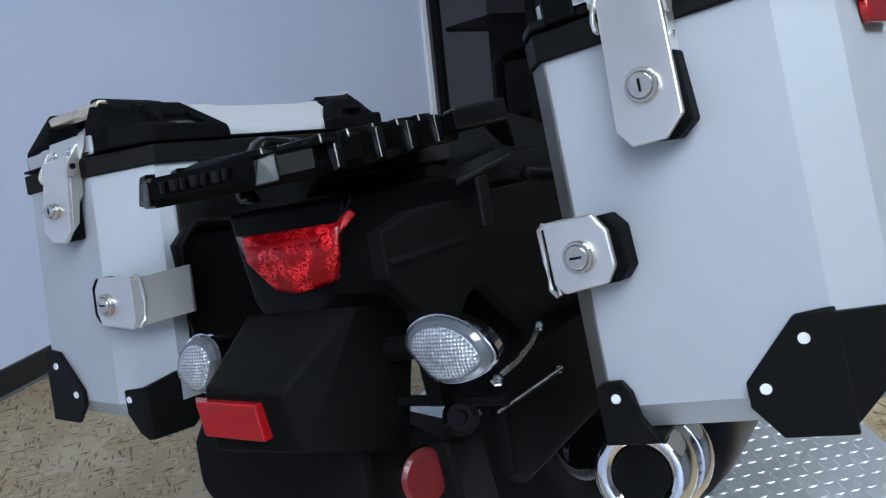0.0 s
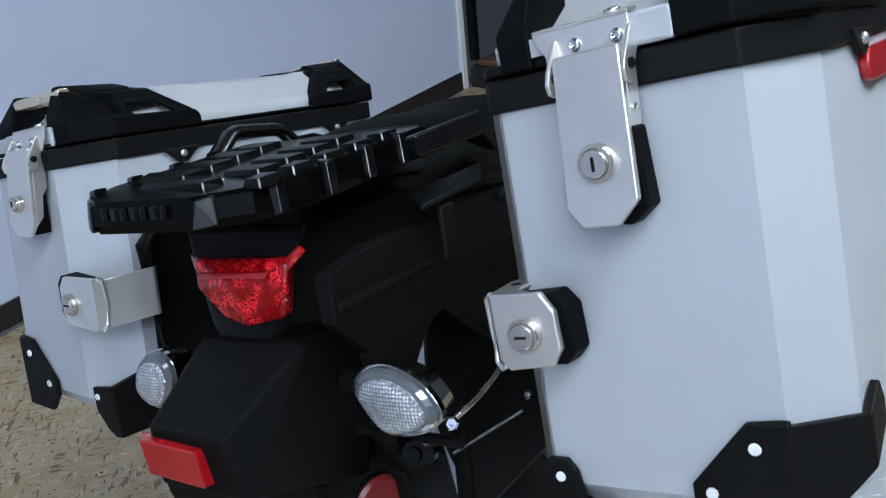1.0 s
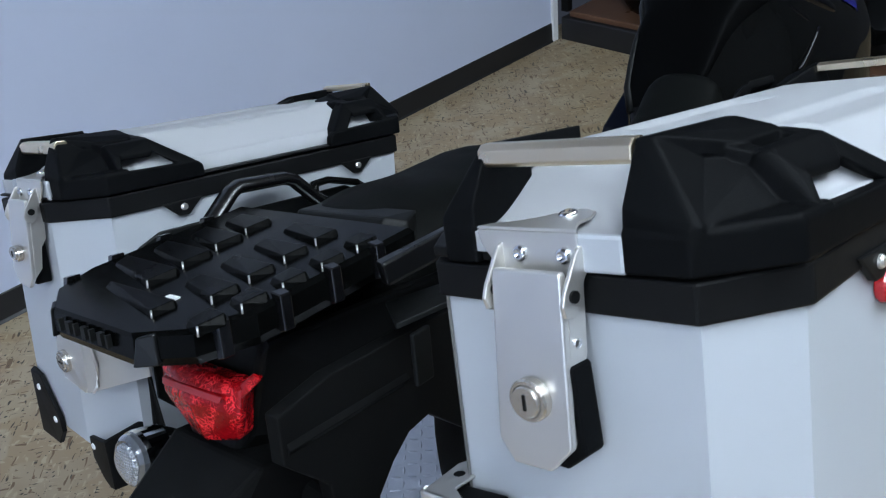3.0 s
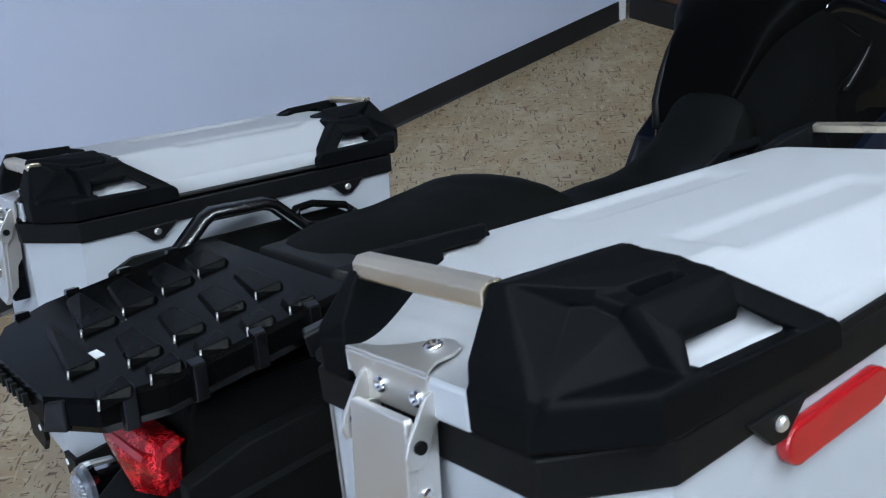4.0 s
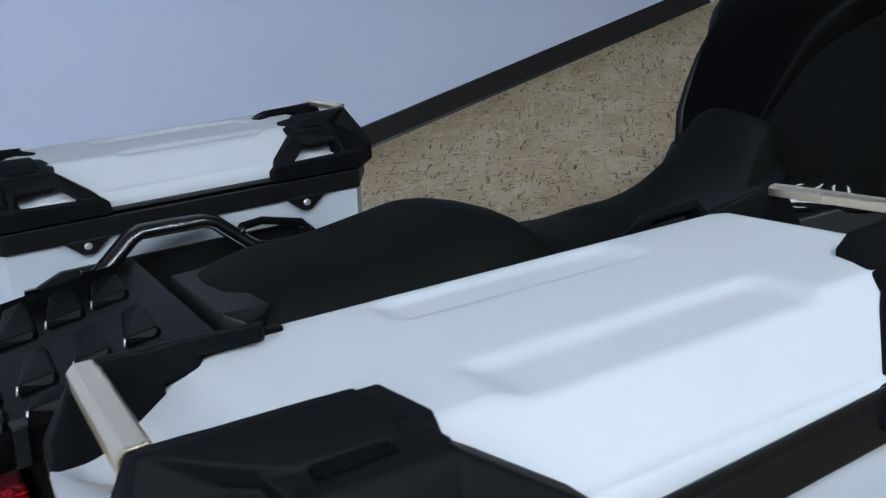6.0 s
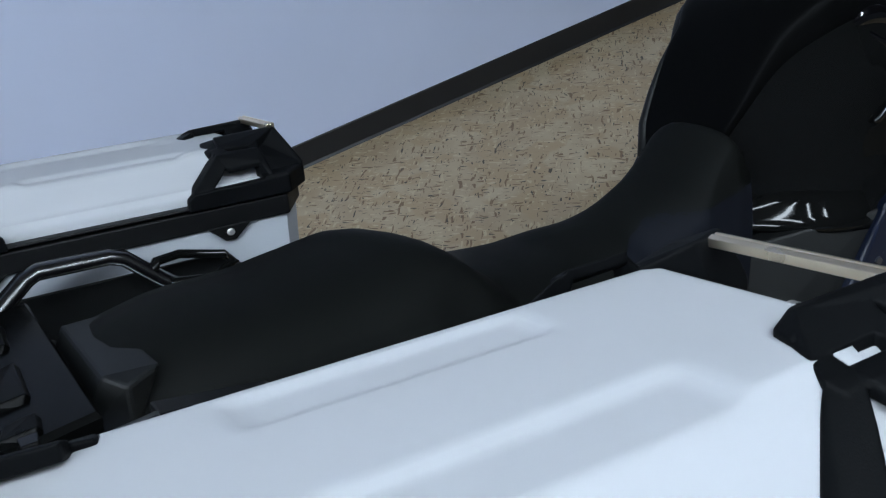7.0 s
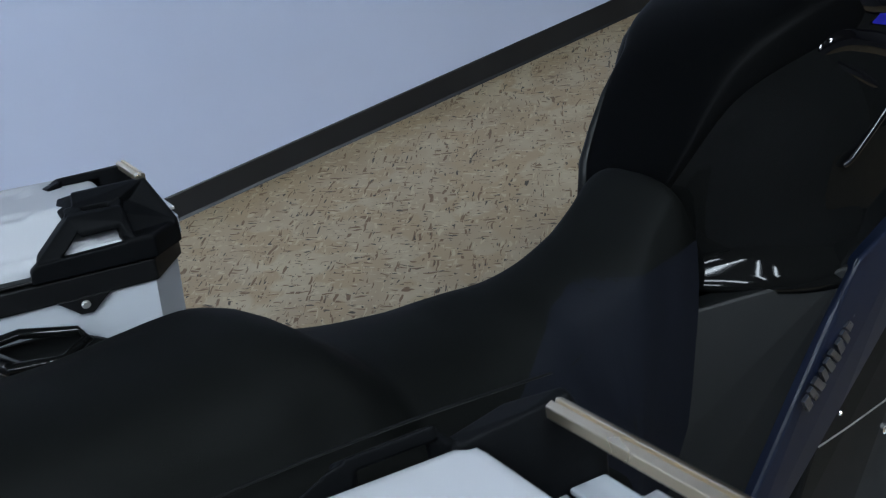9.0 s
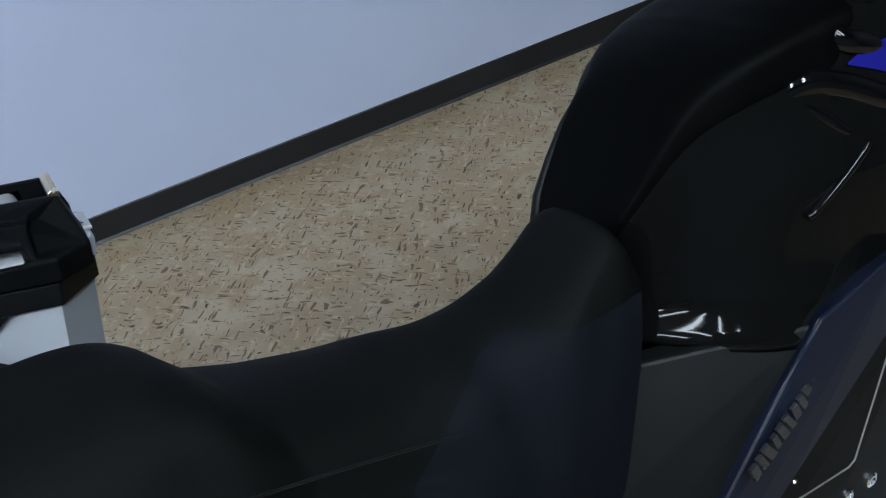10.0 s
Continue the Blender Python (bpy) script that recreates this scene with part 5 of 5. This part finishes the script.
indicator(0.191, 1, 0.94, 0.002, -0.176)
indicator(-0.118, -1, 0.66, 0.002, -0.192)

# silencer on the right
muf = part("silencer", lathe([(0.044, 0.04), (0.050, 0.103), (0.060, 0.108), (0.066, 0.2), (0.066, 0.42), (0.03, 0.48)], (0.330, -0.100, -0.374), (-0.08, 0.985, -0.12), 32), M_BLUE, bike, "dark silencer", True)
part("end_ring", lathe([(0.026, 0.02), (0.030, -0.004), (0.040, -0.004), (0.046, 0.004), (0.047, 0.05), (0.044, 0.055)], (0.330, -0.100, -0.374), (-0.08, 0.985, -0.12), 32), M_CHROME, muf, "polished end ring", True)
part("heat_band", lathe([(0.046, 0.056), (0.053, 0.058), (0.054, 0.100), (0.050, 0.1025)], (0.330, -0.100, -0.374), (-0.08, 0.985, -0.12), 32), M_CHROME, muf, "polished steel band", True)
part("outlet", lathe([(0.027, 0.0), (0.026, 0.03), (0.001, 0.03)], (0.330, -0.100, -0.374), (-0.08, 0.985, -0.12), 24), M_BLACK, muf)

# carrier frame, swing arm and wheel
part("pannier_carrier", tube([(0.10, 0.28, -0.10), (0.19, 0.25, -0.10), (0.205, 0.20, -0.09), (0.205, 0.02, -0.080)], 0.0085, 10), M_BLACK, bike, "black tubular pannier carrier", True)
part("pannier_carrier", tube([(-0.10, 0.28, -0.10), (-0.215, 0.24, -0.10), (-0.215, 0.20, -0.09), (-0.215, -0.08, -0.075), (-0.215, -0.11, -0.10), (-0.215, -0.11, -0.27), (-0.215, -0.08, -0.30), (-0.215, 0.20, -0.30), (-0.215, 0.25, -0.27), (-0.13, 0.30, -0.22)], 0.0085, 10), M_BLACK, bike, "black tubular pannier carrier", True)
out = [(-0.19, -0.115), (-0.13, -0.10), (0.30, -0.08), (0.30, -0.35), (0.11, -0.275), (0.05, -0.235), (-0.01, -0.190), (-0.04, -0.196), (-0.065, -0.216), (-0.087, -0.242), (-0.095, -0.30), (-0.13, -0.30), (-0.145, -0.20), (-0.19, -0.160)]
part("inner_fender", prism(out, 0.128, 0.146, "x", 0.002), M_MATT, bike, "matte black inner fender panel")
part("panel_ridge", hull([(x, y, z + d) for x, d in ((0.146, -0.006), (0.146, 0.006), (0.150, 0.0)) for y, z in ((-0.185, -0.147), (-0.035, -0.140))], 0.001), M_MATT, bike, "satin ridge along the tail panel")
part("carrier_bracket", hull([(x, y, z) for x in (0.184, 0.190) for y, z in ((-0.066, -0.077), (-0.043, -0.075), (-0.066, -0.128), (-0.043, -0.126))], 0.002), M_SIDE, bike, "flat grey-black carrier bracket")
part("carrier_brace", tube([(-0.21, -0.105, -0.30), (0.205, -0.105, -0.30)], 0.006, 10), M_BLACK, bike)
rnd = part("round_reflector", lathe([(0.031, 0.0), (0.031, 0.005), (0.027, 0.009), (0.001, 0.010)], (0.088, -0.10, -0.384), (1.0, -0.42, 0), 28), M_DRED, bike, "round dark red reflector")
part("reflector_rim", lathe([(0.0312, -0.004), (0.0328, -0.003), (0.0328, 0.003), (0.0314, 0.004)], (0.088, -0.10, -0.384), (1.0, -0.42, 0), 28, ring=True), M_GLOSS, rnd, "thin gloss black rim", True)
part("frame_boss", lathe([(0.020, 0.0), (0.020, 0.012), (0.014, 0.014), (0.008, 0.014), (0.007, 0.018), (0.001, 0.018)], (0.150, -0.10, -0.318), (0.25, -1, 0.2), 20), M_GLOSS, bike)
part("brake_rod", tube([(0.19, -0.10, -0.315), (0.25, -0.06, -0.28)], 0.0022, 8), M_RAIL, bike)
out = [(0.06, -0.30), (0.06, -0.415), (-0.13, -0.405)] + [(-0.145 - 0.035 * math.sin(a), -0.370 - 0.035 * math.cos(a)) for a in [math.pi / 2 * n / 6 for n in range(7)]] + [(-0.180, -0.33), (-0.16, -0.30)]
part("plate_holder", prism(out, -0.165, -0.145, "y", 0.003), M_BLACK, bike, "black plastic plate holder with no plate")
part("link_rod", tube([(0.200, -0.105, -0.276), (0.200, -0.060, -0.272), (0.200, -0.020, -0.262), (0.200, 0.000, -0.250)], 0.0028, 8), M_LOCK, bike, "bright steel link rod", True)
for x, y, z, r in ((0.200, -0.110, -0.278, 0.0075), (0.200, 0.004, -0.248, 0.0060), (0.200, 0.040, -0.306, 0.0055)):
    part("nut", lathe([(r, -0.004), (r, 0.003), (r * 0.7, 0.0055), (r * 0.35, 0.0055), (r * 0.3, 0.002), (0.0004, 0.002)], (x, y, z), (0.5, -0.8, 0.2), 6), M_CHROME, bike, "bright steel nut")
# small white patch on the rack's top
part("rack_white_patch", hull([(0.030, -0.212, -0.0225), (0.045, -0.211, -0.0225), (0.030, -0.200, -0.0215), (0.045, -0.199, -0.0215), (0.030, -0.212, -0.0245), (0.045, -0.211, -0.0245), (0.030, -0.200, -0.0235), (0.045, -0.199, -0.0235)]), M_WHITE, rack, "small white patch")
part("silencer_guard", hull([(x, y, z) for x in (0.150, 0.172) for y, z in ((-0.045, -0.285), (-0.020, -0.272), (0.300, -0.262), (0.360, -0.290), (0.360, -0.400), (-0.020, -0.420), (-0.050, -0.400))], 0.006), M_COVER, bike, "black guard plate inside the carrier")


def wheel(name, c, r, w):
    wh = part(name, lathe([(r - 0.09, -w * 0.40), (r - 0.03, -w * 0.52), (r - 0.008, -w * 0.34), (r, 0.0), (r - 0.008, w * 0.34), (r - 0.03, w * 0.52), (r - 0.09, w * 0.40)], c, (1, 0, 0), 48, ring=True), M_RUBBER, bike, "black road tyre", True)
    part("rim", lathe([(r - 0.088, -w * 0.42), (r - 0.110, -w * 0.34), (r - 0.110, w * 0.34), (r - 0.088, w * 0.42)], c, (1, 0, 0), 48, ring=True), M_GLOSS, wh, smooth=True)
    part("hub", lathe([(0.02, -0.09), (0.05, -0.06), (0.05, 0.06), (0.02, 0.09)], c, (1, 0, 0), 24), M_BLACK, wh, smooth=True)
    for k in range(6):
        a = 2 * math.pi * k / 6 + 0.2
        d = Vector((0, math.cos(a), math.sin(a)))
        part("spoke", tube([Vector(c) + d * 0.04, Vector(c) + d * (r - 0.11)], 0.008, 8), M_BLACK, wh, smooth=True)


wheel("rear_wheel", (0.0, 0.500, -0.375), 0.315, 0.125)
for s in (1, -1):
    part("swing_arm", tube([(s * 0.10, 0.51, -0.40), (s * 0.11, 0.60, -0.39), (s * 0.10, 0.70, -0.37)], 0.024, 12, 0.7), M_BLACK, bike, smooth=True)
part("engine", hull([(-0.09, 0.60, -0.20), (0.09, 0.60, -0.20), (-0.10, 0.90, -0.16), (0.10, 0.90, -0.16), (-0.10, 1.02, -0.52), (0.10, 1.02, -0.52), (-0.11, 1.0, -0.12), (0.11, 1.0, -0.12), (-0.11, 1.30, -0.05), (0.11, 1.30, -0.05), (-0.11, 1.3, -0.45), (0.11, 1.3, -0.45), (-0.10, 0.62, -0.55), (0.10, 0.62, -0.55)], 0.02), M_BLACK, bike, "black engine block")
part("inner_mudguard", hull([(-0.08, -0.09, -0.35), (0.12, -0.09, -0.35), (-0.08, 0.02, -0.33), (0.11, 0.0, -0.36), (-0.08, -0.07, -0.56), (0.13, -0.07, -0.56), (-0.08, 0.0, -0.56), (0.12, 0.03, -0.56)], 0.006), M_BLACK, bike, "black plastic inner mudguard")
